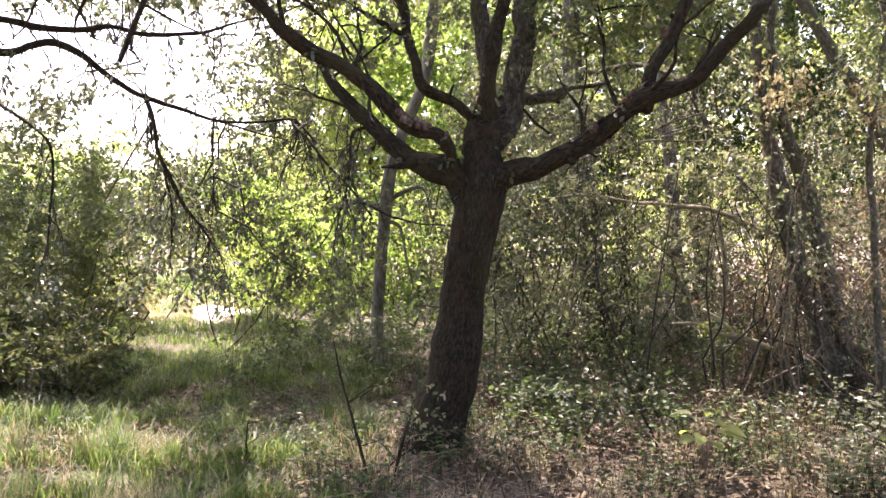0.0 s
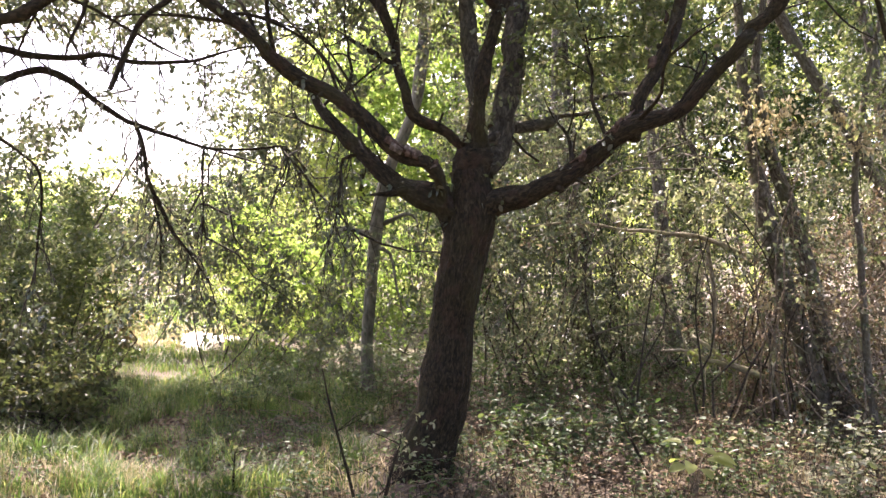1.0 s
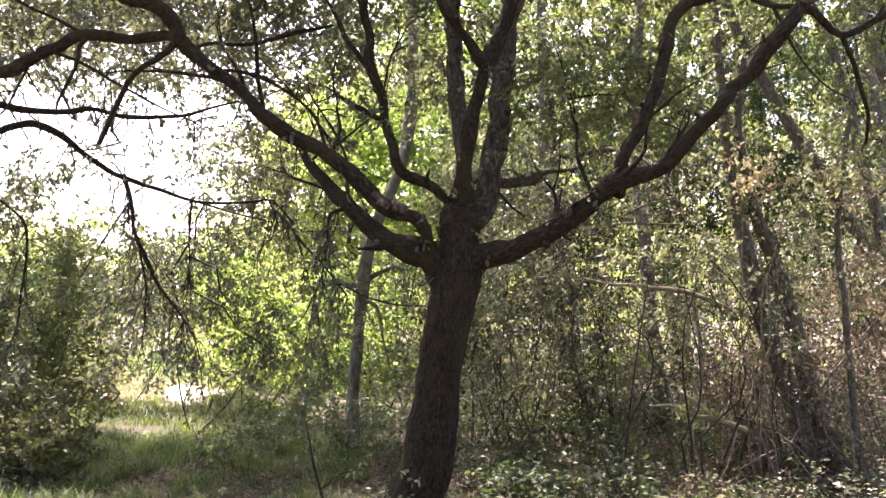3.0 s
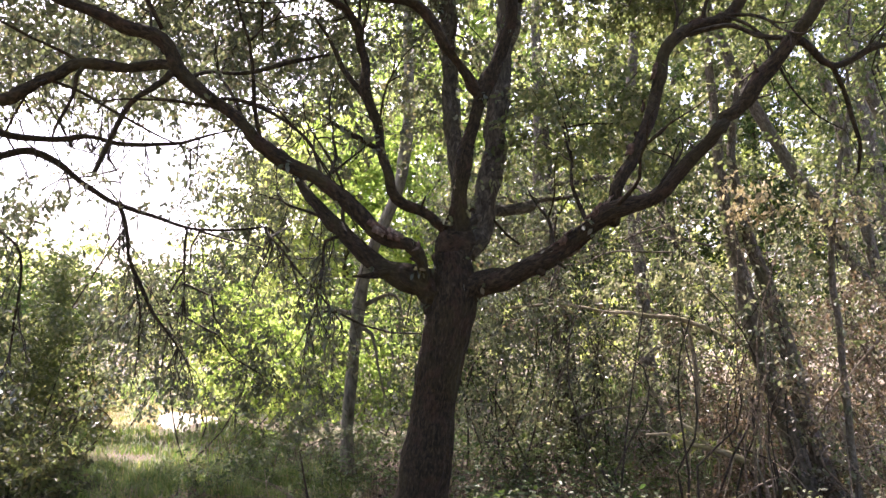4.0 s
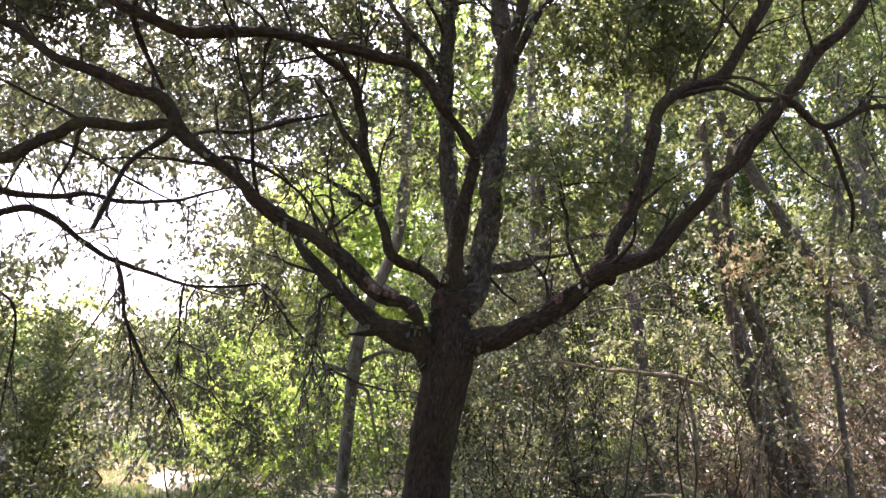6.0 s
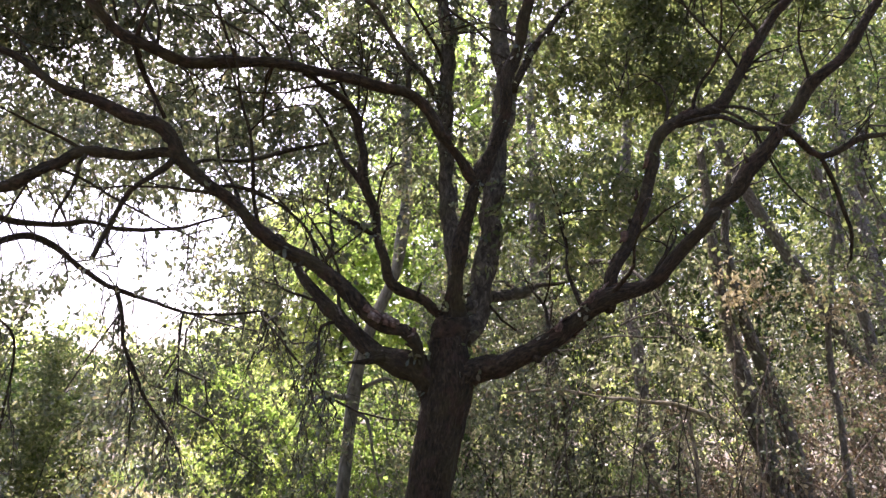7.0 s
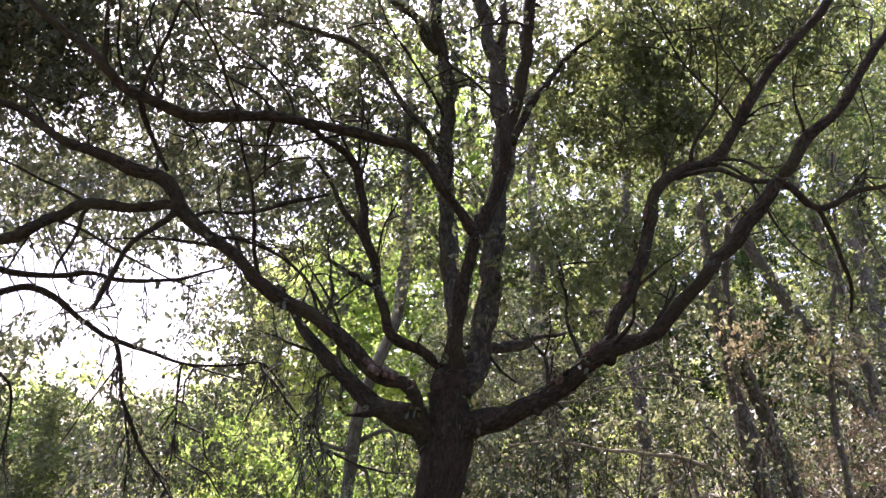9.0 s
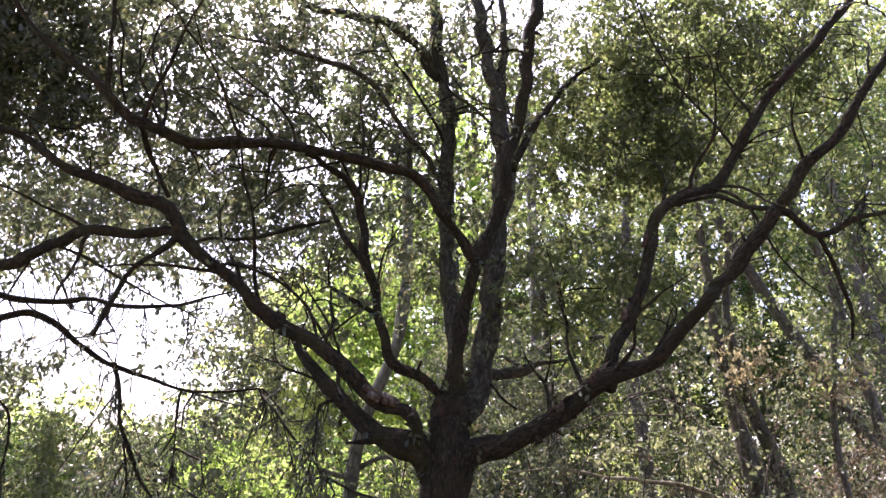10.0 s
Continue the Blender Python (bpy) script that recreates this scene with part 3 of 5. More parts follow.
# drooping outer branches, bare in places
oak_limb("branch", [(-3.06, 4.70, 2.51, 0.027), (-2.86, 4.90, 2.59, 0.031), (-2.71, 5.20, 2.67, 0.031), (-2.60, 5.35, 2.73, 0.030), (-2.49, 5.45, 2.70, 0.029), (-2.35, 5.60, 2.57, 0.026), (-2.14, 5.80, 2.44, 0.025), (-1.93, 5.90, 2.37, 0.021), (-1.71, 6.00, 2.31, 0.017), (-1.42, 6.10, 2.31, 0.013), (-1.14, 6.20, 2.34, 0.009)], "long low sagging branch", sides=8)
oak_limb("branch", [(-2.96, 4.70, 2.75, 0.023), (-2.78, 4.90, 2.77, 0.026), (-2.60, 5.10, 2.77, 0.027), (-2.38, 5.25, 2.80, 0.024), (-2.22, 5.40, 2.85, 0.023), (-2.02, 5.50, 2.83, 0.021), (-1.78, 5.60, 2.84, 0.018), (-1.57, 5.70, 2.92, 0.014), (-1.31, 5.80, 3.02, 0.008)], "low branch against the sky", sides=8)
oak_limb("branch", [(-2.15, 5.80, 2.47, 0.023), (-2.12, 5.80, 2.37, 0.023), (-2.06, 5.75, 2.16, 0.020), (-1.98, 5.70, 1.91, 0.018), (-1.87, 5.70, 1.71, 0.014), (-1.73, 5.70, 1.53, 0.010), (-1.59, 5.70, 1.31, 0.006)], sides=7)
oak_limb("branch", [(-1.71, 6.00, 2.31, 0.013), (-1.71, 5.95, 2.10, 0.011), (-1.69, 5.90, 1.88, 0.008), (-1.70, 5.90, 1.67, 0.006)], sides=6)
oak_limb("branch", [(-1.99, 5.70, 1.93, 0.012), (-1.92, 5.65, 1.67, 0.010), (-1.90, 5.60, 1.39, 0.008)], sides=6)
oak_limb("branch", [(-3.22, 5.00, 2.39, 0.016), (-2.96, 5.10, 2.35, 0.014), (-2.80, 5.20, 2.25, 0.015), (-2.68, 5.25, 2.14, 0.013), (-2.59, 5.30, 2.02, 0.013), (-2.59, 5.30, 1.69, 0.011), (-2.62, 5.30, 1.43, 0.009), (-2.67, 5.30, 1.23, 0.006)], "thin hanging branch", sides=7)
oak_limb("branch", [(-2.15, 5.78, 2.42, 0.008), (-2.15, 5.80, 2.61, 0.006), (-2.25, 5.80, 2.78, 0.006), (-2.43, 5.60, 2.82, 0.006)], sides=6)
oak_limb("branch", [(-0.49, 5.50, 2.20, 0.016), (-0.61, 5.45, 2.16, 0.013), (-0.62, 5.40, 1.97, 0.011), (-0.66, 5.40, 1.73, 0.008), (-0.71, 5.40, 1.55, 0.006)], sides=7)
oak_limb("branch", [(-1.17, 6.20, 2.33, 0.011), (-0.92, 5.90, 2.05, 0.013), (-0.68, 5.80, 1.80, 0.010), (-0.52, 5.80, 1.59, 0.006)], sides=6)
ALL_LIMBS = np.vstack(OAK_LIMBS)



def side_branches(picks, count, seed):
    """Crooked side branches off the limbs, forking once or twice, each a part."""
    g = np.random.default_rng(seed)
    for k in range(count):
        line = OAK_LIMBS[picks[k % len(picks)]]
        i = int(g.uniform(0.25, 0.92) * (len(line) - 2)) + 1
        t = unit(line[i + 1, :3] - line[i - 1, :3])
        L = g.uniform(0.5, 1.5)
        r0 = min(0.35 * line[i, 3], 0.016)
        way = unit(t * 0.7 + g.normal(0, 0.6, 3) + [0, 0.35, 0.45])
        pts = [np.array(line[i, :3])]
        for j in range(7):
            way = unit(way + g.normal(0, 0.24, 3) + [0, 0.02, 0.0])
            pts.append(pts[-1] + way * L / 7)
        rows = [(*p, r0 * (1 - 0.11 * j)) for j, p in enumerate(pts)]
        OAK_LIMBS.append(smooth_line(rows, 0.1))
        ob = part("branch", limb_mesh("branch", rows, BARK_OAK, 6, 0.08, seed + k, 0.004, 0.06), oak)
        for f in range(2):
            j = g.integers(2, 6)
            w = unit(unit(pts[j + 1] - pts[j]) + g.normal(0, 0.6, 3))
            q = [pts[j]]
            for _ in range(4):
                w = unit(w + g.normal(0, 0.25, 3))
                q.append(q[-1] + w * L * 0.13)
            rows = [(*p, r0 * 0.5 * (1 - 0.2 * m)) for m, p in enumerate(q)]
            OAK_LIMBS.append(smooth_line(rows, 0.1))
            part("twig", limb_mesh("twig", rows, BARK_OAK, 5, 0.05, seed + k, 0.003, 0.06), ob)


def knots(picks, count, seed):
    """Short snapped stubs and burls along the limbs, each a part of its limb."""
    g = np.random.default_rng(seed)
    for k in range(count):
        n = picks[k % len(picks)]
        line = OAK_LIMBS[n]
        i = g.integers(2, len(line) - 2)
        c, r = line[i, :3], line[i, 3]
        t = unit(line[i + 1, :3] - line[i - 1, :3])
        out = unit(np.cross(t, g.normal(0, 1, 3)) + 0.35 * t)
        if k % 2:
            rows = [(*(c + out * r * 0.5), r * 0.45), (*(c + out * r * 1.15), r * 0.4), (*(c + out * r * 1.35), r * 0.22)]
        else:
            L = g.uniform(0.04, 0.14)
            q = r * g.uniform(0.16, 0.3)
            rows = [(*(c + out * r * 0.6), q * 1.4), (*(c + out * (r + 0.4 * L)), q), (*(c + out * (r + L) + g.normal(0, 0.01, 3)), q * 0.6)]
        part("burl" if k % 2 else "stub", limb_mesh("stub", rows, BARK_OAK, 7, 0.12, seed + k, 0.003, 0.02), OAK_PARTS[n])


knots([1, 3, 3, 4, 8, 9, 15, 15, 21, 24, 25, 26, 26], 52, 261)
FIRST_LIMBS = list(OAK_LIMBS)
side_branches([1, 3, 3, 4, 8, 9, 12, 15, 15, 15, 21, 24, 25, 26, 26, 13, 14], 68, 211)
ALL_LIMBS = np.vstack(OAK_LIMBS)
OAK_LIMBS = FIRST_LIMBS
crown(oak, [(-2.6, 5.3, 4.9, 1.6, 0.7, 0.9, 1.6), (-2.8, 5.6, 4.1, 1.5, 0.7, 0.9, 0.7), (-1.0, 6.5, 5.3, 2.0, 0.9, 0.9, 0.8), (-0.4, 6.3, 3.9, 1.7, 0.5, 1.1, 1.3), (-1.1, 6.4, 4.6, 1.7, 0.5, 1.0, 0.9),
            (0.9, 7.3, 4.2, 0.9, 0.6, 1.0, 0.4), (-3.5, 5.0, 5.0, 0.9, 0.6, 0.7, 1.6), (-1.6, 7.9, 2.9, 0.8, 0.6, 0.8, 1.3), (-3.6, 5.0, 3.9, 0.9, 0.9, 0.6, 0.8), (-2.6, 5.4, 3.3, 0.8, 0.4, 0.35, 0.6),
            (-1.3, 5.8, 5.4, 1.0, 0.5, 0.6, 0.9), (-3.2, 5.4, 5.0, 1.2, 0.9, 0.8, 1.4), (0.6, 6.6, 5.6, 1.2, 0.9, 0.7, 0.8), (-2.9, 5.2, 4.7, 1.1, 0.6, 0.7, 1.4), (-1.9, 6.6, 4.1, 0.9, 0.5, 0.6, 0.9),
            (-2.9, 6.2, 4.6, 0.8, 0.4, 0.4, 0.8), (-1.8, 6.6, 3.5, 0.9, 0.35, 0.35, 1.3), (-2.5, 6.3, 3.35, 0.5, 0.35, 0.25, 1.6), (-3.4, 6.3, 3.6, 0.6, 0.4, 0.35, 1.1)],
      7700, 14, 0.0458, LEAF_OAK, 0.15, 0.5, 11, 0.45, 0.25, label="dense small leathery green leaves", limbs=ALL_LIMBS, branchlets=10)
# Right side of the crown: back-lit look comes from the lighter leaf material.
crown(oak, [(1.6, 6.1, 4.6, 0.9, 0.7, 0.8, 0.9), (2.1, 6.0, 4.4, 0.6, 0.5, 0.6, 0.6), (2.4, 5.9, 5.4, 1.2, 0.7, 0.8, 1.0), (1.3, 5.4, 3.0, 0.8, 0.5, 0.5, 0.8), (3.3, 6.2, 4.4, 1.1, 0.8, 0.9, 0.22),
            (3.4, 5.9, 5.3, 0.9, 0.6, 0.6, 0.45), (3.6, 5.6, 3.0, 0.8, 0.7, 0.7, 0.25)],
      3100, 14, 0.045, LEAF_BACKLIT, 0.05, 0.5, 12, 0.45, 0.25, label="oak leaves in a lighter back-lit green", limbs=ALL_LIMBS, branchlets=10)
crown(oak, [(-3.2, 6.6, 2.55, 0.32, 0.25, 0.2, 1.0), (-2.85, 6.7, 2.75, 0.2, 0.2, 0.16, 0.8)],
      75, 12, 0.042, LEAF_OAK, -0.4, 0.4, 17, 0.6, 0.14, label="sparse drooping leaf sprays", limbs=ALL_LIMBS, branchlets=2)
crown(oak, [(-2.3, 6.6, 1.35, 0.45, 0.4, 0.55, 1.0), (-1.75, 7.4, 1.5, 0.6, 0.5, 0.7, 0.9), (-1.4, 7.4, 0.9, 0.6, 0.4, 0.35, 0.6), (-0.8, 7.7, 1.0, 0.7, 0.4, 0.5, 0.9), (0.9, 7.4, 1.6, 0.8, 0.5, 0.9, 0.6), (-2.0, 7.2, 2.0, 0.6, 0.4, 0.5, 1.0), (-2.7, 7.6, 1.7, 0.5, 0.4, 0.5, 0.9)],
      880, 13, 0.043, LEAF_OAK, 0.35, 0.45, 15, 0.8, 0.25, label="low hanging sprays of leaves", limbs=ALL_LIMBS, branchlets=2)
# Unseen masses over and behind the camera, added to dim the sky light.
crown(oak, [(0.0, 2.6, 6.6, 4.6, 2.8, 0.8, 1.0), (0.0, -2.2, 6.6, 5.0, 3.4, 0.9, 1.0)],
      2700, 15, 0.12, LEAF_OAK, -0.7, 1.3, 23, 0.3, 0.4, False, label="unseen overhead leaves added to block sky light", twigs=False, limbs=ALL_LIMBS, branchlets=6)
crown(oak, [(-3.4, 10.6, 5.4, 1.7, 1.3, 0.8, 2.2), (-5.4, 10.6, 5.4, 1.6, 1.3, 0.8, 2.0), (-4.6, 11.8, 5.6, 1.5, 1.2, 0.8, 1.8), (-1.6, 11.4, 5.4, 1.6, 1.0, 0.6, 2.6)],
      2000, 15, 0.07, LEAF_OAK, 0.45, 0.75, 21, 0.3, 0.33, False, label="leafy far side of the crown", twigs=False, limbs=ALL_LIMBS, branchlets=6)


def hanging_twigs(parent, along, count, reach, per, material, seed, label):
    """Thin bare twigs that droop from a line, with a few leaves near their ends."""
    g = np.random.default_rng(seed)
    lines, tips = [], []
    for k in range(count):
        root = along[g.integers(len(along) // 6, len(along)), :3]
        L = reach * g.uniform(0.3, 1.2)
        way = np.array([g.normal(0, 0.35), g.normal(0, 0.3), -1.0])
        u = np.linspace(0, 1, 8)[:, None]
        pts = root + way * L * u + g.normal(0, 0.1, 3) * L * np.sin(np.pi * u) + g.normal(0, 0.012, (8, 3)) * u * L
        lines.append(np.hstack([pts, g.uniform(0.0025, 0.006) * (1 - 0.7 * u)]))
        for _ in range(3):
            a = pts[g.integers(2, 8)]
            e = a + g.normal(0, 0.13, 3) * L + [0, 0, -0.2 * L]
            m = (a + e) / 2 + g.normal(0, 0.015, 3) * L
            lines.append(np.hstack([np.stack([a, m, e]), np.array([[0.0022], [0.0018], [0.001]])]))
            tips.append(e)
        tips += [pts[-1], pts[-2], pts[-3]]
    v, f = joined_tubes(lines, 4)
    part("hanging_twig", mesh_of("hanging_twig", v, f, TWIG), parent, label, "stuff")
    if per:
        c = np.array(tips)
        c = c[g.uniform(0, 1, len(c)) < 0.6]
        p, d, fc, a, b = sprays(c, per, 0.12, 0.7, seed)
        L = 0.042 * g.uniform(0.6, 1.2, len(p))
        v, q = leaf_arrays(p, d, fc, L, L * 0.58, True)
        part("foliage", mesh_of("foliage", v, q, material, False), parent, "sparse small leaves", "stuff")


for row, (limb, number, reach, leaves) in enumerate(((-9, 34, 0.6, 2), (-8, 34, 0.4, 3), (-7, 44, 0.42, 5), (1, 16, 0.6, 7), (-6, 14, 0.3, 4), (-5, 16, 0.35, 5),
                                                     (-4, 22, 0.4, 3), (-2, 26, 0.4, 4), (-1, 26, 0.45, 4))):
    hanging_twigs(oak, OAK_LIMBS[limb], number, reach, leaves, LEAF_OAK, 130 + row, "bare drooping twigs")


def sprigs(parent, line, n, per, leaf, material, spread, seed, label):
    """Short leafy shoots straight out of the bark."""
    g = np.random.default_rng(seed)
    k = g.integers(len(line), size=n)
    out = unit(g.normal(0, 1, (n, 3)))
    c = line[k, :3] + out * (line[k, 3:4] + spread * g.uniform(0, 1, (n, 1)))
    p, d, f, a, b = sprays(c, per, 0.1, 0.2, seed)
    L = leaf * g.uniform(0.6, 1.25, len(p))
    v, q = leaf_arrays(p, d, f, L, L * 0.66, True)
    part("sprig", mesh_of("sprig", v, q, material, False), parent, label, "stuff")


sprigs(oak, np.vstack([OAK_LIMBS[k] for k in (1, 3, 8, 9, 11, 14, 19, 22, 23, 24)]), 260, 5, 0.042, LEAF_OAK, 0.07, 181, "leafy shoots on the bark")
sprigs(oak, OAK_LIMBS[8][4:10], 16, 6, 0.045, LEAF_IVY, 0.05, 183, "pale leafy shoots on the bark")


def bark_flakes(limb, line, n, seed):
    """Loose curled plates of bark that stand off a limb."""
    g = np.random.default_rng(seed)
    for k in range(n):
        i = g.integers(1, len(line) - 1)
        c, r = line[i, :3], line[i, 3]
        t = unit(line[i + 1, :3] - line[i - 1, :3])
        a = g.uniform(-1.9, 0.9)
        side = unit(np.cross(t, [0, 0, 1.0]))
        up = np.cross(side, t)
        L, W = g.uniform(0.03, 0.085), g.uniform(0.4, 0.75)
        rows = []
        for lift in (0.004, 0.012):
            for u in (-1, 0, 1):
                for w in (-1, 0, 1):
                    b = a + w * W * (1 - 0.2 * abs(u)) + g.normal(0, 0.06)
                    rr = r * 1.02 + lift + 0.014 * (u > 0)
                    rows.append(c + t * (L * u * g.uniform(0.8, 1.1)) + (math.sin(b) * side + math.cos(b) * up) * rr)
        f = []
        for o in (0, 9):
            for u in (0, 1):
                for w in (0, 1):
                    q = o + u * 3 + w
                    f.append([q, q + 1, q + 4, q + 3])
        rim = [0, 1, 2, 5, 8, 7, 6, 3]
        for e in range(8):
            f.append([rim[e], rim[(e + 1) % 8], rim[(e + 1) % 8] + 9, rim[e] + 9])
        part("bark_flake", mesh_of("bark_flake", np.array(rows), np.array(f), FLAKE if k % 4 else FLAKE_PALE), limb, "loose reddish bark plate")


bark_flakes(OAK_PARTS[24], OAK_LIMBS[24][6:15], 26, 185)
bark_flakes(OAK_PARTS[3], OAK_LIMBS[3][2:12], 9, 187)
bark_flakes(OAK_PARTS[26], OAK_LIMBS[26][2:40], 12, 189)

# ---- woodland trees round about ----
def wood_tree(name, trunk, label, masses, total, per, leaf, leaf_material, bark_material=BARK_GREY, limbs=(), gaps=0.0, size=1.2, seed=1,
              fine=False, droop=0.3, reach=0.35, branchlets=6, group="", ivy=None):
    tree = thing(name, trunk[0][:3], label, "tree", group)
    lines = [smooth_line(trunk, 0.2)]
    if ivy:
        sprigs(tree, smooth_line(trunk, 0.05)[:int(ivy[0])], ivy[1], 5, 0.06, LEAF_IVY, 0.06, seed + 5, "pale ivy leaves on the trunk")
    part("trunk", limb_mesh("trunk", trunk, bark_material, 12, 0.05, seed, 0.02, 0.12), tree)
    for k, pts in enumerate(limbs):
        lines.append(smooth_line(pts, 0.2))
        part("limb", limb_mesh("limb", pts, bark_material, 8, 0.05, seed + k, 0.015, 0.1), tree)
    crown(tree, masses, total, per, leaf, leaf_material, gaps, size, seed, droop, reach, fine, twigs=fine, limbs=np.vstack(lines), branchlets=branchlets)
    return tree


pale = wood_tree("slender_tree", [(-0.66, 8.40, -0.00, 0.089), (-0.68, 8.40, 0.32, 0.071), (-0.66, 8.40, 0.86, 0.065), (-0.63, 8.40, 1.39, 0.065), (-0.58, 8.40, 1.81, 0.071), (-0.54, 8.40, 2.13, 0.065), (-0.40, 8.50, 2.59, 0.060), (-0.19, 8.60, 3.15, 0.061), (-0.10, 8.70, 3.79, 0.068), (-0.09, 8.80, 4.32, 0.062), (-0.11, 9.00, 5.66, 0.051), (-0.14, 9.20, 7.06, 0.026)],
                 "slender pale-barked young tree with bare drooping twigs", [(-0.7, 9.0, 5.2, 1.3, 1.0, 1.2, 1.0), (-0.4, 9.2, 7.0, 1.5, 1.2, 1.2, 1.0)], 90, 16, 0.06, LEAF_BRIGHT, BARK_PALE,
                 [[(-0.58, 8.40, 1.75, 0.042), (-0.69, 8.35, 1.72, 0.030), (-0.81, 8.30, 1.76, 0.023), (-0.93, 8.30, 1.79, 0.018), (-1.03, 8.30, 1.63, 0.012), (-1.10, 8.30, 1.39, 0.009)], [(-0.57, 8.40, 1.81, 0.033), (-0.42, 8.35, 1.89, 0.024), (-0.27, 8.30, 1.93, 0.021), (-0.17, 8.30, 1.86, 0.015), (-0.13, 8.30, 1.63, 0.009)],
                  [(-0.61, 8.40, 1.57, 0.027), (-0.45, 8.30, 1.51, 0.018), (-0.39, 8.30, 1.22, 0.012), (-0.30, 8.20, 0.87, 0.009)], [(-0.83, 8.30, 1.76, 0.018), (-0.92, 8.30, 1.51, 0.015), (-0.93, 8.30, 1.22, 0.009)]], 0.1, 1.0, 31, False, 0.4, 0.3, 8)

# trunks of the thicket, leaning and bare below
THICKET = "tangled thicket trees"
wood_tree("thicket_tree", [(3.47, 6.80, -0.12, 0.105), (3.29, 6.80, 0.30, 0.092), (3.13, 6.80, 0.90, 0.085), (2.98, 6.85, 1.45, 0.080), (2.89, 6.95, 1.98, 0.072), (2.82, 7.10, 2.60, 0.058), (2.80, 7.20, 3.20, 0.048), (2.83, 7.40, 4.20, 0.036), (2.82, 7.50, 5.31, 0.02)],
          "leaning grey thicket tree hung with ivy", [(3.3, 7.4, 5.4, 1.4, 0.9, 1.1, 1.0)], 220, 16, 0.055, LEAF_SHRUB, BARK_GREY_LIFTED, (), 0.4, 1.2, 41, False, group=THICKET, ivy=(110, 260))
wood_tree("thicket_tree", [(3.78, 7.00, -0.12, 0.11), (3.67, 7.00, 0.12, 0.098), (3.53, 7.00, 0.45, 0.09), (3.35, 7.00, 1.20, 0.082), (3.13, 7.02, 1.94, 0.07), (2.97, 7.08, 2.52, 0.052), (2.93, 7.20, 3.10, 0.04), (3.05, 7.30, 3.9, 0.025)],
          "leaning dark thicket tree with peeling bark", [(4.7, 7.4, 5.6, 1.3, 0.9, 1.2, 1.0)], 220, 16, 0.055, LEAF_SHRUB, BARK_GREY_LIFTED, (), 0.4, 1.2, 43, False, group=THICKET, ivy=(90, 110))
wood_tree("thicket_tree", [(3.58, 6.40, -0.08, 0.034), (3.52, 6.45, 0.8, 0.03), (3.49, 6.50, 1.55, 0.027), (3.45, 6.50, 1.92, 0.028), (3.47, 6.50, 2.34, 0.026), (3.51, 6.50, 2.68, 0.024), (3.58, 6.55, 3.00, 0.021), (3.72, 6.60, 3.45, 0.017), (3.85, 6.80, 4.18, 0.01)],
          "thin crooked thicket tree", [(4.2, 7.2, 4.6, 1.0, 0.8, 1.2, 1.0)], 250, 16, 0.055, LEAF_SHRUB, BARK_GREY_LIFTED, (), 0.4, 1.2, 45, False, group=THICKET, ivy=(80, 50))
wood_tree("thicket_tree", [(1.79, 9.60, -0.19, 0.122), (1.76, 9.60, 0.49, 0.115), (1.71, 9.60, 1.31, 0.102), (1.66, 9.80, 2.21, 0.090), (1.58, 10.00, 3.28, 0.085), (1.58, 10.20, 4.77, 0.072), (1.57, 10.40, 7.06, 0.044)],
          "dim straight thicket tree deep in shade", [(1.6, 10.4, 4.5, 1.6, 1.0, 1.6, 1.0), (1.8, 10.6, 7.2, 2.0, 1.4, 1.6, 1.0)], 100, 16, 0.065, LEAF_BACKLIT, BARK_GREY_LIFTED, (), 0.7, 1.6, 47, False, group=THICKET)
wood_tree("thicket_tree", [(5.45, 8.50, -0.10, 0.075), (5.10, 8.50, 1.80, 0.066), (4.79, 8.50, 3.28, 0.058), (4.69, 8.50, 3.73, 0.056), (4.53, 8.50, 4.31, 0.053), (4.30, 8.50, 4.84, 0.05), (4.17, 8.60, 5.51, 0.044), (4.10, 8.80, 7.2, 0.03)],
          "thin bowed thicket tree", [(3.4, 8.8, 5.6, 1.4, 1.0, 1.6, 1.0)], 400, 16, 0.06, LEAF_BACKLIT, BARK_GREY_LIFTED, (), 0.4, 1.2, 49, False, group=THICKET)
wood_tree("thicket_tree", [(6.45, 9.00, -0.10, 0.105), (6.12, 9.00, 1.80, 0.095), (5.73, 9.00, 3.26, 0.086), (5.51, 9.00, 3.94, 0.083), (5.16, 9.00, 4.83, 0.08), (4.92, 9.00, 5.46, 0.074), (4.75, 9.10, 6.18, 0.066), (4.59, 9.20, 7.20, 0.05)],
          "bowed grey thicket tree", [(5.2, 9.6, 6.2, 1.8, 1.2, 1.8, 1.0), (5.0, 9.4, 3.6, 1.2, 1.0, 1.4, 0.9)], 190, 16, 0.065, LEAF_BACKLIT, BARK_GREY_LIFTED, (), 0.4, 1.2, 51, False, group=THICKET)
wood_tree("thicket_tree", [(6.20, 9.00, -0.10, 0.088), (5.42, 9.00, 1.60, 0.08), (4.82, 9.00, 2.72, 0.072), (4.58, 9.00, 3.11, 0.07), (4.24, 9.00, 3.64, 0.066), (3.90, 9.00, 4.25, 0.062), (3.59, 9.00, 4.94, 0.056), (3.41, 9.05, 5.64, 0.05), (3.30, 9.10, 6.60, 0.036)],
          "strongly leaning pale grey thicket tree", [(3.6, 9.2, 6.2, 1.2, 0.9, 0.9, 1.0)], 200, 16, 0.06, LEAF_BACKLIT, BARK_GREY_LIFTED, (), 0.2, 1.2, 50, False, group=THICKET)
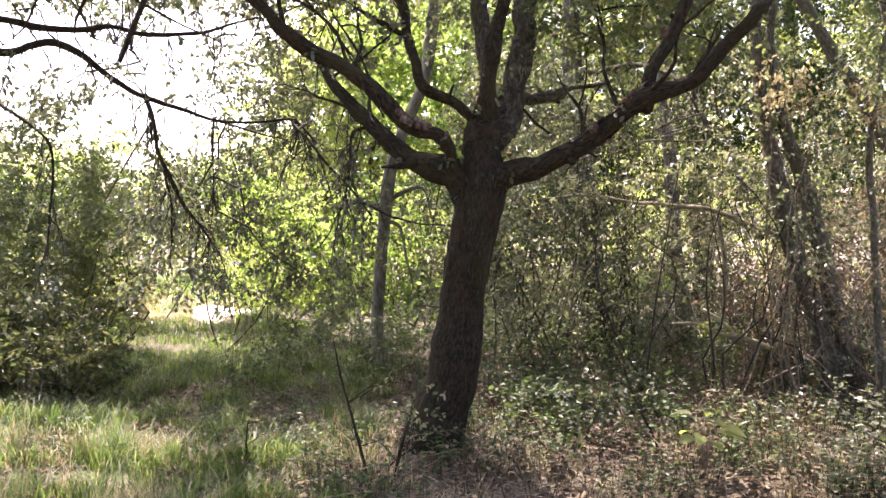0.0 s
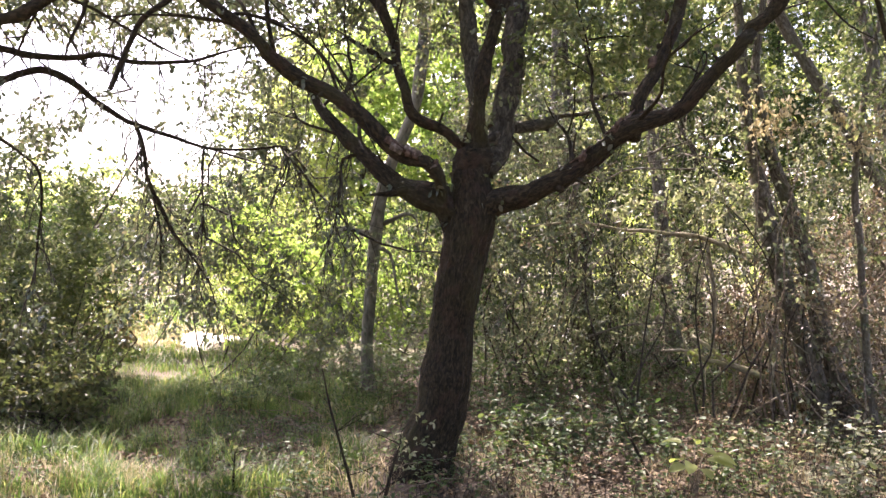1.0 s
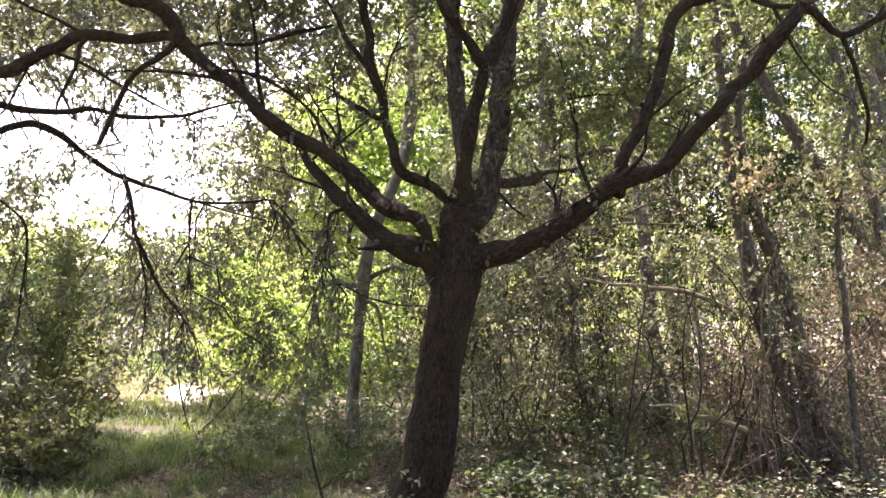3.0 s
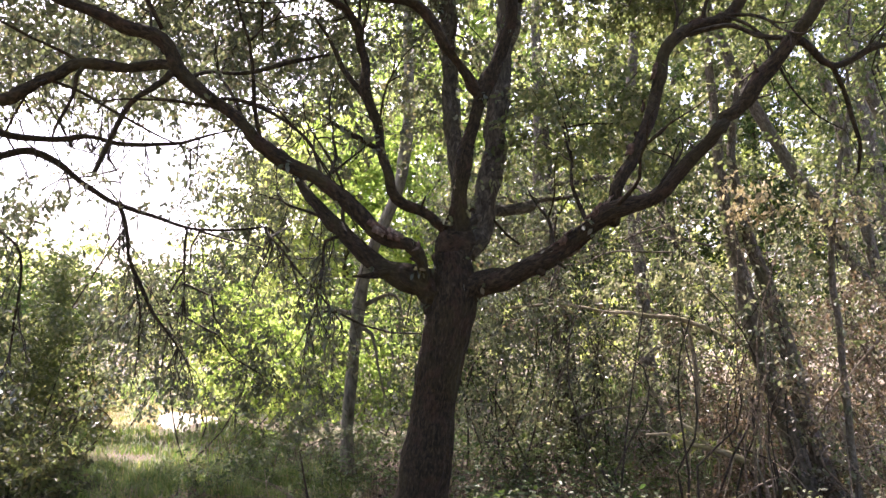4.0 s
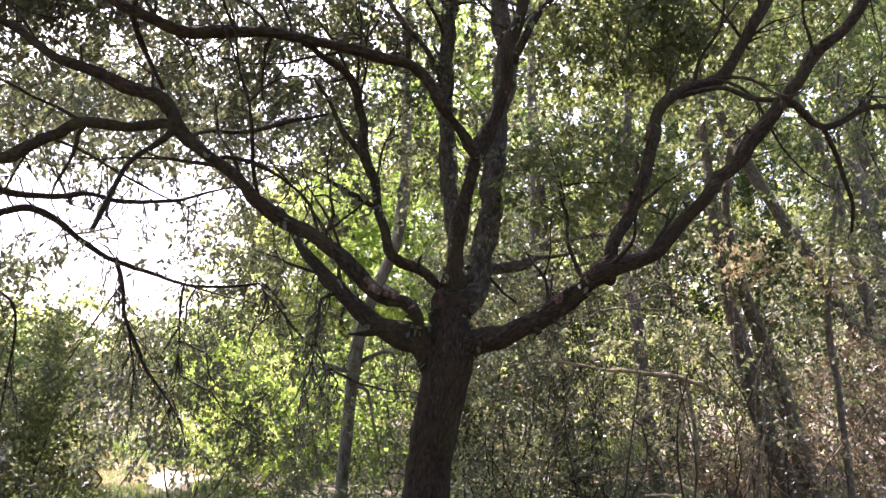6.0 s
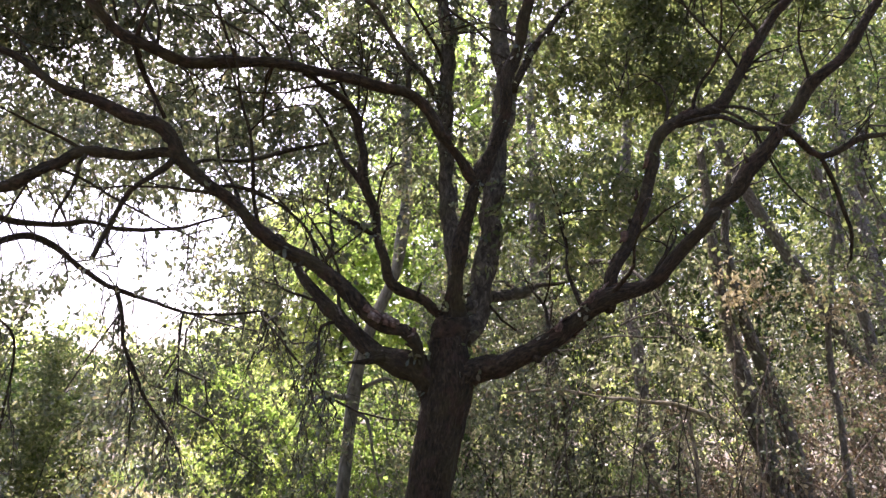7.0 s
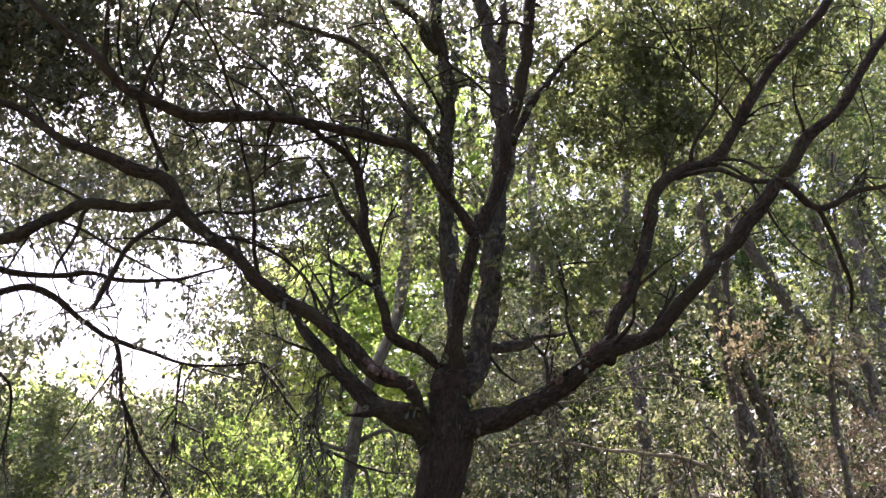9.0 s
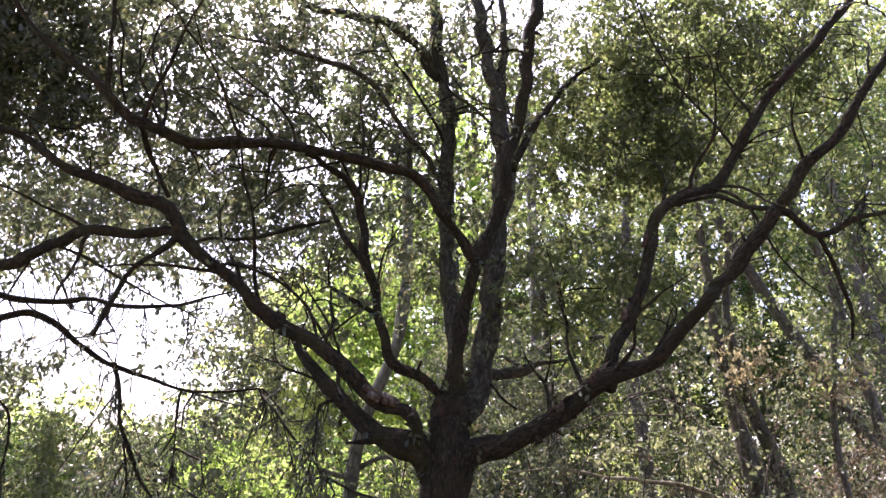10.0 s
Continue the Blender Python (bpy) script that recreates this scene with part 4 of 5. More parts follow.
wood_tree("thicket_tree", [(3.2, 10.5, 0, 0.11), (3.0, 10.5, 2, 0.09), (2.9, 10.6, 4, 0.08), (3.1, 10.7, 7, 0.05), (3.2, 10.8, 9, 0.02)],
          "straight dark thicket tree deep in shade", [(2.6, 11.5, 5.5, 2.2, 1.2, 2.5, 1.0), (2.2, 12.0, 3.0, 2.0, 1.0, 1.6, 0.9), (4.5, 12.0, 4.5, 2.2, 1.2, 3.5, 1.0)], 260, 16, 0.075, LEAF_BACKLIT, BARK_GREY_LIFTED, (), 0.6, 1.6, 53, False, group=THICKET)
wood_tree("thicket_tree", [(7.4, 11.5, 0, 0.12), (7.0, 11.5, 3, 0.1), (6.6, 11.6, 6, 0.07), (6.4, 11.6, 9, 0.02)],
          "stout thicket tree with a dense crown", [(7.2, 11.6, 4.5, 2.4, 1.6, 3.8, 1.0), (6.4, 11.0, 8.0, 2.4, 1.6, 1.6, 1.0)], 340, 16, 0.075, LEAF_BACKLIT, BARK_GREY_LIFTED, (), 0.5, 1.6, 55, False, group=THICKET)
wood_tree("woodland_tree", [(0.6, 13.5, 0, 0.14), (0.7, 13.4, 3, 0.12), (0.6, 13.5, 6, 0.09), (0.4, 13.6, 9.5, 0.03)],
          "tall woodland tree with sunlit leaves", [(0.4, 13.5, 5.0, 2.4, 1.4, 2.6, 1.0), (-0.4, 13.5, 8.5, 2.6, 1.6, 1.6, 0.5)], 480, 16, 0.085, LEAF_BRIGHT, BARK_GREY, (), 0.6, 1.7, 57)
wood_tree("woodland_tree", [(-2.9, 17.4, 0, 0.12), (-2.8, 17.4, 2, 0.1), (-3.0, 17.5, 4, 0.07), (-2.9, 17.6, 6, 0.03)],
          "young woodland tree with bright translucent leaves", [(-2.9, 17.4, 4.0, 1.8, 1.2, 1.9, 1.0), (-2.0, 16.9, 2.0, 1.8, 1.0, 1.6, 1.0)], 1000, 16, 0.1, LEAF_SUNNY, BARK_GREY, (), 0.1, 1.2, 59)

TALL = "tall trees at the back of the wood"
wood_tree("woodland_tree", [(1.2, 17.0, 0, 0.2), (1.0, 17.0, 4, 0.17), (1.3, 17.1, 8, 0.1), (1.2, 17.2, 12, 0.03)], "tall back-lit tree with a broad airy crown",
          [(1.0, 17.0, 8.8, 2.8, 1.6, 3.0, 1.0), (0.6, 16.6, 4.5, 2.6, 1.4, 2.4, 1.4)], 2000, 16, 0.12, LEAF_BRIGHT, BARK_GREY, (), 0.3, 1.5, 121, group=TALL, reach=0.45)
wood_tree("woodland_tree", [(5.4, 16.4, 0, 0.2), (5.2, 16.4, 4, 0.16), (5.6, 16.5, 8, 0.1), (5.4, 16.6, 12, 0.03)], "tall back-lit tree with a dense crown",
          [(5.2, 16.4, 8.6, 2.8, 1.6, 3.4, 1.0), (5.0, 16.0, 4.2, 2.6, 1.4, 2.6, 1.0)], 1600, 16, 0.12, LEAF_BACKLIT, BARK_GREY, (), 0.15, 1.3, 123, group=TALL, reach=0.45)
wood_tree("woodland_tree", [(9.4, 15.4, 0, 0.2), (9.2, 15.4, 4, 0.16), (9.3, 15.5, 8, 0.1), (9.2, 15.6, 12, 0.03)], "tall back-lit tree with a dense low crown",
          [(9.2, 15.4, 8.2, 2.8, 1.6, 3.6, 1.0), (8.8, 15.0, 3.8, 2.6, 1.4, 3.0, 1.0)], 1700, 16, 0.12, LEAF_BACKLIT, BARK_GREY, (), 0.1, 1.3, 125, group=TALL, reach=0.45)
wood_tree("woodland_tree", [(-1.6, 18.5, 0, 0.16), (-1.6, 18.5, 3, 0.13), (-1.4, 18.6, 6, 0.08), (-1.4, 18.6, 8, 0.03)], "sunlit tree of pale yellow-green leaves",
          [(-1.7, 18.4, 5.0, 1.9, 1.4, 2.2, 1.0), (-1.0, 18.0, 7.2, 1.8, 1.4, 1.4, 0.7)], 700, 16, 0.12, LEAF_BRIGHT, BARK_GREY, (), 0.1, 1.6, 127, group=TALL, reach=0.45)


SUNNY = "sunlit trees beyond the wood"
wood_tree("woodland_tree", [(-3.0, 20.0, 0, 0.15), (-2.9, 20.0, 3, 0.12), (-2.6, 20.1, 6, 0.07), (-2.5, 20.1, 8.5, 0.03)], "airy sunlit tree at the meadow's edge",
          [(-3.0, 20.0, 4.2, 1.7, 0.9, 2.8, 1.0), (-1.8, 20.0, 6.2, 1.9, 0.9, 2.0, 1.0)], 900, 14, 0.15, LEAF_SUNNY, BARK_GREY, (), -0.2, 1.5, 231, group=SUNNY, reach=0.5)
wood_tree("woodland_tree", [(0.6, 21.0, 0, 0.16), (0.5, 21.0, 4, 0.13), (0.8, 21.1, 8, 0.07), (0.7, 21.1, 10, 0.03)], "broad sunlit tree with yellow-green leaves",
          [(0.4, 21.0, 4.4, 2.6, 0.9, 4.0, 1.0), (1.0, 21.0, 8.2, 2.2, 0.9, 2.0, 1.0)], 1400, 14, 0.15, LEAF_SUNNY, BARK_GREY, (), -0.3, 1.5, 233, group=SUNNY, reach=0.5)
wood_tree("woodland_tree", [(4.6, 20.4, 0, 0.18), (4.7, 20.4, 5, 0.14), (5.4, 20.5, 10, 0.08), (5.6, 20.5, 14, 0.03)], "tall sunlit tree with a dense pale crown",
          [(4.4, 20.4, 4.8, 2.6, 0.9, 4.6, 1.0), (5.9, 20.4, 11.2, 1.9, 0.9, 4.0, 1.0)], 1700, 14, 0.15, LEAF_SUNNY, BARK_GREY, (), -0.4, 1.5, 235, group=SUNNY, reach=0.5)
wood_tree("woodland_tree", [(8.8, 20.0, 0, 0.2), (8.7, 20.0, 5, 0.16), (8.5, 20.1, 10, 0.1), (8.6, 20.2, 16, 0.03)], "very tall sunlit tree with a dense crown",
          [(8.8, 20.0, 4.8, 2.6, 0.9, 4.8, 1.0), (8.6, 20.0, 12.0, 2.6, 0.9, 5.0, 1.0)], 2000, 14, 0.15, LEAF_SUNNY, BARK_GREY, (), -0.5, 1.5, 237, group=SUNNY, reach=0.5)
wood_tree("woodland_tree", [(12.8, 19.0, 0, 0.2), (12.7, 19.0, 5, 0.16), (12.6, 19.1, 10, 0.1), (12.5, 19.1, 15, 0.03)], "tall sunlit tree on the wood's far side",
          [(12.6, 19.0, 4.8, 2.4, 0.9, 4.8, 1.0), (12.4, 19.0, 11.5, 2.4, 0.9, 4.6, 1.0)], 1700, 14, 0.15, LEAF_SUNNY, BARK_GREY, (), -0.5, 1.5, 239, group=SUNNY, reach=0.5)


# Added tree: trunk and crown stay out of view, masses placed for ground shade.
wood_tree("woodland_tree", [(-11.6, 16.6, 0, 0.3), (-11.2, 16.6, 5, 0.25), (-10.2, 16.6, 10, 0.19), (-8.0, 16.7, 13.2, 0.12), (-5.0, 16.8, 14.2, 0.05)], "unseen tall tree added to shade the clearing",
          [(-5.6, 17.2, 14.2, 1.9, 1.2, 0.5, 1.0), (-4.0, 17.1, 14.2, 1.3, 1.3, 0.5, 1.0), (-8.2, 16.8, 14.0, 1.5, 1.2, 0.6, 0.9), (-5.0, 16.6, 14.6, 1.6, 0.7, 0.4, 0.8), (-3.8, 14.6, 14.3, 0.5, 0.6, 0.4, 1.0), (-8.6, 16.2, 14.3, 1.1, 0.9, 0.4, 1.0)],
          2300, 14, 0.12, LEAF_SHRUB, BARK_GREY, (), -0.55, 1.1, 241, reach=0.4)


bough_tree = wood_tree("thicket_tree", [(1.9, 9.6, 0, 0.08), (1.8, 9.5, 1.5, 0.07), (1.6, 9.4, 3.2, 0.055), (1.5, 9.3, 4.6, 0.03)], "thicket tree with drooping twiggy boughs",
                       [(1.4, 9.3, 4.4, 0.7, 0.5, 0.5, 1.0)], 60, 14, 0.055, LEAF_SHRUB, BARK_GREY,
                       [[(1.65, 9.4, 2.8, 0.035), (0.9, 8.7, 3.0, 0.025), (0.45, 8.1, 2.5, 0.016), (0.35, 7.7, 1.8, 0.008)],
                        [(1.6, 9.4, 3.3, 0.035), (2.2, 8.5, 3.2, 0.025), (2.5, 7.9, 2.7, 0.016), (2.65, 7.6, 1.9, 0.008)],
                        [(1.7, 9.4, 2.4, 0.03), (1.5, 8.6, 2.7, 0.02), (1.4, 8.0, 2.3, 0.014), (1.35, 7.6, 1.6, 0.006)]], 0.0, 0.8, 195, group=THICKET)
for row, pts in enumerate(([(1.65, 9.4, 2.8, 0.03), (0.9, 8.7, 3.0, 0.02), (0.45, 8.1, 2.5, 0.016), (0.35, 7.7, 1.8, 0.008)],
                           [(1.6, 9.4, 3.3, 0.03), (2.2, 8.5, 3.2, 0.02), (2.5, 7.9, 2.7, 0.016), (2.65, 7.6, 1.9, 0.008)],
                           [(1.7, 9.4, 2.4, 0.03), (1.5, 8.6, 2.7, 0.02), (1.4, 8.0, 2.3, 0.014), (1.35, 7.6, 1.6, 0.006)])):
    hanging_twigs(bough_tree, smooth_line(pts, 0.1), 17, 1.1, 5, LEAF_SHRUB, 196 + row, "fine drooping twigs")


# ---- shrubs ----
def shrub(name, place, label, masses, total, per, leaf, material, gaps=0.0, size=0.7, seed=1, fine=False, stems=10, droop=0.1, reach=0.28, shell=0.0, group=""):
    bush = thing(name, place, label, "shrub", group)
    g = np.random.default_rng(seed)
    m = np.asarray(masses)
    for k in range(stems):
        q = m[g.integers(len(m))]
        end = q[:3] + unit(g.normal(0, 1, 3)) * q[3:6] * 0.8
        root = np.array([q[0] + g.normal(0, 0.3 * q[3]), q[1] + g.normal(0, 0.3 * q[4]), -0.05])
        u = np.linspace(0, 1, 6)[:, None]
        pts = root + (end - root) * u + g.normal(0, 0.22, 3) * np.sin(np.pi * u) + g.normal(0, 0.08, 3) * np.sin(3 * np.pi * u)
        v, f, _ = tube(smooth_line(np.hstack([pts, 0.012 * (1 - 0.75 * u)]), 0.25), 5)
        part("stem", mesh_of("stem", v, f, VINE if "dry" in name else TWIG), bush)
    crown(bush, masses, total, per, leaf, material, gaps, size, seed, droop, reach, fine, name="foliage", twigs=fine, shell=shell)
    return bush


BACK = "sunlit shrubs beyond the clearing"
shrub("bramble_bush", (-3.13, 6.40, 0.07), "low rounded bramble bush with dusty green leaves", [(-3.9, 6.9, 0.35, 1.0, 0.8, 0.6, 1.0), (-3.3, 6.6, 0.25, 0.6, 0.6, 0.4, 1.0), (-4.6, 7.2, 0.5, 0.9, 0.8, 0.75, 1.0)],
      1500, 12, 0.052, LEAF_BRAMBLE, -0.7, 0.5, 61, True, 30, 0.0, 0.2, 0.6)
shrub("shrub", (-4.6, 9.5, 0), "green leafy shrub in half shade", [(-5.2, 9.4, 0.8, 1.2, 0.9, 1.2, 1.0), (-4.4, 9.7, 1.2, 0.9, 0.7, 1.1, 1.4), (-4.6, 9.5, 2.0, 1.0, 0.6, 0.6, 0.8), (-5.0, 9.6, 2.4, 0.7, 0.5, 0.55, 0.9)], 1450, 14, 0.06, LEAF_BACKLIT, 0.1, 0.6, 63)
shrub("shrub", (-6.6, 12.5, 0), "tall green shrub with a ragged top", [(-7.0, 12.6, 1.2, 1.6, 1.1, 1.6, 1.0), (-6.3, 13.2, 1.0, 1.0, 0.9, 1.3, 1.0), (-8.2, 13.0, 1.4, 1.2, 1.0, 1.8, 1.0)], 2500, 14, 0.09, LEAF_SHRUB, 0.1, 0.9, 65, group=BACK)
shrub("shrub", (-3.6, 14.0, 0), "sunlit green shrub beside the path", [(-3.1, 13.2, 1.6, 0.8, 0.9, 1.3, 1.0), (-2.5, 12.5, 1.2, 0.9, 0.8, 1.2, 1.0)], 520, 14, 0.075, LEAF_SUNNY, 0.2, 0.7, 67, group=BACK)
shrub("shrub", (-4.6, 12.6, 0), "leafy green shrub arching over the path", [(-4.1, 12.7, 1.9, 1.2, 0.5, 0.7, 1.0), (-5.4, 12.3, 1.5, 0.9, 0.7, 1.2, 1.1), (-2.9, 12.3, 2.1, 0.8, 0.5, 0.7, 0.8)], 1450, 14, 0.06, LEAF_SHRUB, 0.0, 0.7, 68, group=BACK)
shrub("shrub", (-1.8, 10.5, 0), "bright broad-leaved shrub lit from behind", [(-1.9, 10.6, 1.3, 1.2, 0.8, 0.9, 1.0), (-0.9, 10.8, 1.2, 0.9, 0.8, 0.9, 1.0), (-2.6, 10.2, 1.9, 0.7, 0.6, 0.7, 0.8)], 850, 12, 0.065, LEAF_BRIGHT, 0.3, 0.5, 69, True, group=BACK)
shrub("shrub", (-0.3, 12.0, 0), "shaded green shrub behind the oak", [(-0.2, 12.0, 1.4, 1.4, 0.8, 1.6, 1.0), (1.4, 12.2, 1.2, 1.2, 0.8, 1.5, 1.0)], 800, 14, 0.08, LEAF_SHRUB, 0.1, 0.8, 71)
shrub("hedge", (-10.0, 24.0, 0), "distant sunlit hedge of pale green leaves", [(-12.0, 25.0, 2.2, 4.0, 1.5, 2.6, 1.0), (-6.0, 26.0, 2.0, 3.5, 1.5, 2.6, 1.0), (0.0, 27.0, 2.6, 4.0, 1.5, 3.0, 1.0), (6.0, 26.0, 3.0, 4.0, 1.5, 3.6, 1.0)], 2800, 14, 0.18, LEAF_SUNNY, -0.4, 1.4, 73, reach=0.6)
shrub("dry_shrub", (3.4, 7.6, 0), "tangle of dry brown leaves and dead stems", [(3.5, 7.6, 0.9, 0.9, 0.7, 0.9, 1.0), (4.4, 7.4, 1.3, 0.9, 0.7, 1.0, 0.9), (3.6, 6.6, 0.4, 0.8, 0.6, 0.5, 0.8)], 950, 13, 0.036, LEAF_DRY, 0.2, 0.5, 75, True, 24, 0.5, 0.25)
shrub("shrub", (2.4, 9.0, 0), "sparse thicket undergrowth of thin green stems", [(2.2, 9.2, 1.0, 1.1, 0.7, 1.0, 1.0), (3.4, 9.3, 1.3, 1.0, 0.7, 1.2, 1.0), (1.2, 8.8, 0.8, 0.9, 0.8, 0.9, 0.7), (4.8, 9.0, 2.0, 1.0, 0.8, 1.8, 1.0)], 950, 13, 0.048, LEAF_IVY, 0.25, 0.5, 77, True, 34, 0.4, 0.3)


# ---- dead branches ----
def dead_branch(points, label, twigs=6, seed=1):
    place = tuple(points[0][:3])
    ob = thing("dead_branch", place, label, "branch")
    part("stem", limb_mesh("stem", points, DEADWOOD, 9, 0.12, seed, 0.012, 0.04), ob)
    g = np.random.default_rng(seed)
    line = smooth_line(points, 0.1)
    for k in range(twigs):
        r = line[g.integers(len(line) // 5, len(line))]
        way = unit(g.normal(0, 1, 3)) * g.uniform(0.2, 0.6)
        u = np.linspace(0, 1, 5)[:, None]
        pts = np.hstack([r[:3] + way * u + g.normal(0, 0.02, (5, 3)) * u, 0.35 * r[3] * (1 - 0.8 * u)])
        part("twig", limb_mesh("twig", pts.tolist(), DEADWOOD, 5, 0.05, k, 0.0, 0.08), ob)
    return ob


dead_branch([(0.87, 7.50, 1.77, 0.011), (1.33, 7.40, 1.80, 0.013), (1.73, 7.30, 1.74, 0.015), (2.11, 7.20, 1.70, 0.018), (2.44, 7.10, 1.65, 0.023), (2.65, 7.00, 1.54, 0.022), (2.84, 6.90, 1.46, 0.020), (3.06, 6.80, 1.34, 0.017), (3.23, 6.75, 1.27, 0.007)], "long pale dead branch lodged in the thicket", 9, 3)
snapped = [(2.01, 7.00, 0.66, 0.010), (2.21, 6.95, 0.67, 0.017), (2.37, 6.90, 0.60, 0.022), (2.58, 6.80, 0.56, 0.026), (2.79, 6.70, 0.47, 0.026)]
snapped_branch = dead_branch(snapped, "short pale snapped branch lying in the brush", 14, 5)
sprigs(snapped_branch, smooth_line(snapped, 0.05)[4:14], 26, 6, 0.035, LEAF_LIME, 0.07, 271, "yellow-green shoots on the dead wood")
shrub("dry_shrub", (2.9, 7.2, 0), "hanging curtain of withered rust-brown leaves", [(2.95, 7.2, 0.35, 0.4, 0.2, 0.4, 1.0), (2.65, 7.2, 0.85, 0.3, 0.2, 0.3, 0.6), (3.3, 7.2, 0.95, 0.25, 0.2, 0.4, 0.7), (2.5, 6.3, 0.2, 0.3, 0.25, 0.2, 0.5)],
      190, 10, 0.036, LEAF_RUST, 0.0, 0.4, 273, True, 8, 0.8, 0.18)
dead_branch([(2.28, 7.00, 0.79, 0.015), (2.43, 6.90, 0.68, 0.020), (2.58, 6.80, 0.52, 0.017)], "thin pale dead stick", 4, 7)
dead_branch([(2.46, 7.00, 0.67, 0.017), (2.48, 7.00, 1.06, 0.020), (2.46, 7.00, 1.31, 0.020), (2.41, 7.00, 1.61, 0.015)], "upright pale dead stick", 4, 9)


shrub("shrub", (1.2, 8.6, 0), "dim tall thicket shrub with hanging sprays", [(0.8, 8.5, 2.6, 0.8, 0.5, 1.2, 1.9), (1.4, 9.0, 1.0, 1.0, 0.6, 0.8, 0.4), (1.6, 9.2, 2.6, 0.9, 0.4, 0.9, 1.2)], 1000, 13, 0.046, LEAF_OAK, 0.1, 0.6, 151, True, 26, 0.8, 0.28)

shrub("thicket_edge", (4.0, 13.0, 0), "deep shaded wall of thicket leaves", [(1.3, 13.2, 2.4, 1.6, 0.5, 2.4, 1.0), (4.0, 13.0, 3.0, 1.8, 0.5, 3.0, 1.0), (7.0, 12.4, 3.2, 1.8, 0.5, 3.2, 1.0), (2.6, 13.4, 3.6, 1.4, 0.5, 3.2, 1.0), (5.5, 12.8, 4.0, 1.5, 0.5, 3.4, 1.0), (3.0, 13.2, 5.7, 1.8, 0.5, 1.2, 0.9), (5.4, 12.8, 5.9, 1.8, 0.5, 1.3, 0.9)], 4500, 12, 0.071, LEAF_SHRUB, 0.0, 0.8, 155, False, 40, 0.5, 0.3)

def bare_branches(count, x0, x1, y0, y1, z0, z1, seed):
    """Crooked dead branches caught in the thicket, each forking into finer twigs."""
    g = np.random.default_rng(seed)
    for k in range(count):
        at = np.array([g.uniform(x0, x1), g.uniform(y0, y1), g.uniform(z0, z1)])
        way = unit(np.array([g.choice([-1.0, 1.0]) * g.uniform(0.5, 1.0), g.normal(0, 0.3), g.normal(-0.1, 0.55)]))
        L, r = g.uniform(0.7, 1.7), g.uniform(0.005, 0.012)
        ob = thing("dead_branch", tuple(at), "thin bare grey branch caught in the thicket", "branch", "bare branches in the thicket")
        pts = [at]
        for _ in range(6):
            way = unit(way + g.normal(0, 0.2, 3) + [0, 0, -0.05])
            pts.append(pts[-1] + way * L / 6)
        part("stem", limb_mesh("stem", [(*p, r * (1 - 0.12 * j)) for j, p in enumerate(pts)], BARK_GREY_LIFTED, 6, 0.1, seed + k, 0.004, 0.08), ob)
        for _ in range(5):
            j = g.integers(1, 6)
            w = unit(unit(pts[j + 1] - pts[j]) * 0.8 + g.normal(0, 0.5, 3))
            q = [pts[j]]
            for _ in range(3):
                w = unit(w + g.normal(0, 0.25, 3))
                q.append(q[-1] + w * L * g.uniform(0.06, 0.14))
            part("twig", limb_mesh("twig", [(*p, 0.5 * r * (1 - 0.25 * m)) for m, p in enumerate(q)], BARK_GREY_LIFTED, 4, 0.0, k, 0.002, 0.1), ob)


bare_branches(34, 0.9, 4.4, 6.9, 8.4, 0.7, 3.4, 251)

# ---- vines ----
def vine_curtain(x0, x1, y0, y1, z1, count, label, seed, leaves=900, material=LEAF_IVY, rod=VINE):
    """Thin stems that hang and lean through the thicket, with a few small leaves."""
    g = np.random.default_rng(seed)
    ob = thing("vine_tangle", ((x0 + x1) / 2, (y0 + y1) / 2, 0), label, "vines", "", "stuff")
    lines = []
    for k in range(count):
        foot = np.array([g.uniform(x0, x1), g.uniform(y0, y1), -0.03])
        top = foot + [g.normal(-0.3, 0.9), g.normal(0, 0.5), g.uniform(0.35, 1.0) * z1]
        u = np.linspace(0, 1, 9)[:, None]
        if k % 3 == 0:
            foot[2], top[2] = g.uniform(0.3, 0.6) * z1, g.uniform(0.6, 1.0) * z1
        pts = foot + (top - foot) * u + g.normal(0, 0.4, 3) * np.sin(np.pi * u) + g.normal(0, 0.16, 3) * np.sin(3 * np.pi * u)
        pts += g.normal(0, 0.02, (9, 3)) * [1, 1, 0]
        lines.append(smooth_line(np.hstack([pts, g.uniform(0.002, 0.008) * (1 - 0.6 * u)]), 0.15))
    v, f = joined_tubes(lines, 4)
    part("vine", mesh_of("vine", v, f, rod), ob, "thin woody vines", "stuff")
    pts = np.vstack(lines)[:, :3]
    c = pts[g.integers(len(pts), size=leaves)] + g.normal(0, 0.05, (leaves, 3))
    p, d, fc, a, b = sprays(c, 7, 0.16, 0.5, seed + 1)
    L = 0.034 * g.uniform(0.6, 1.4, len(p))
    v, q = leaf_arrays(p, d, fc, L, L * 0.7, True)
    part("foliage", mesh_of("foliage", v, q, material, False), ob, "small vine leaves", "stuff")
    return ob


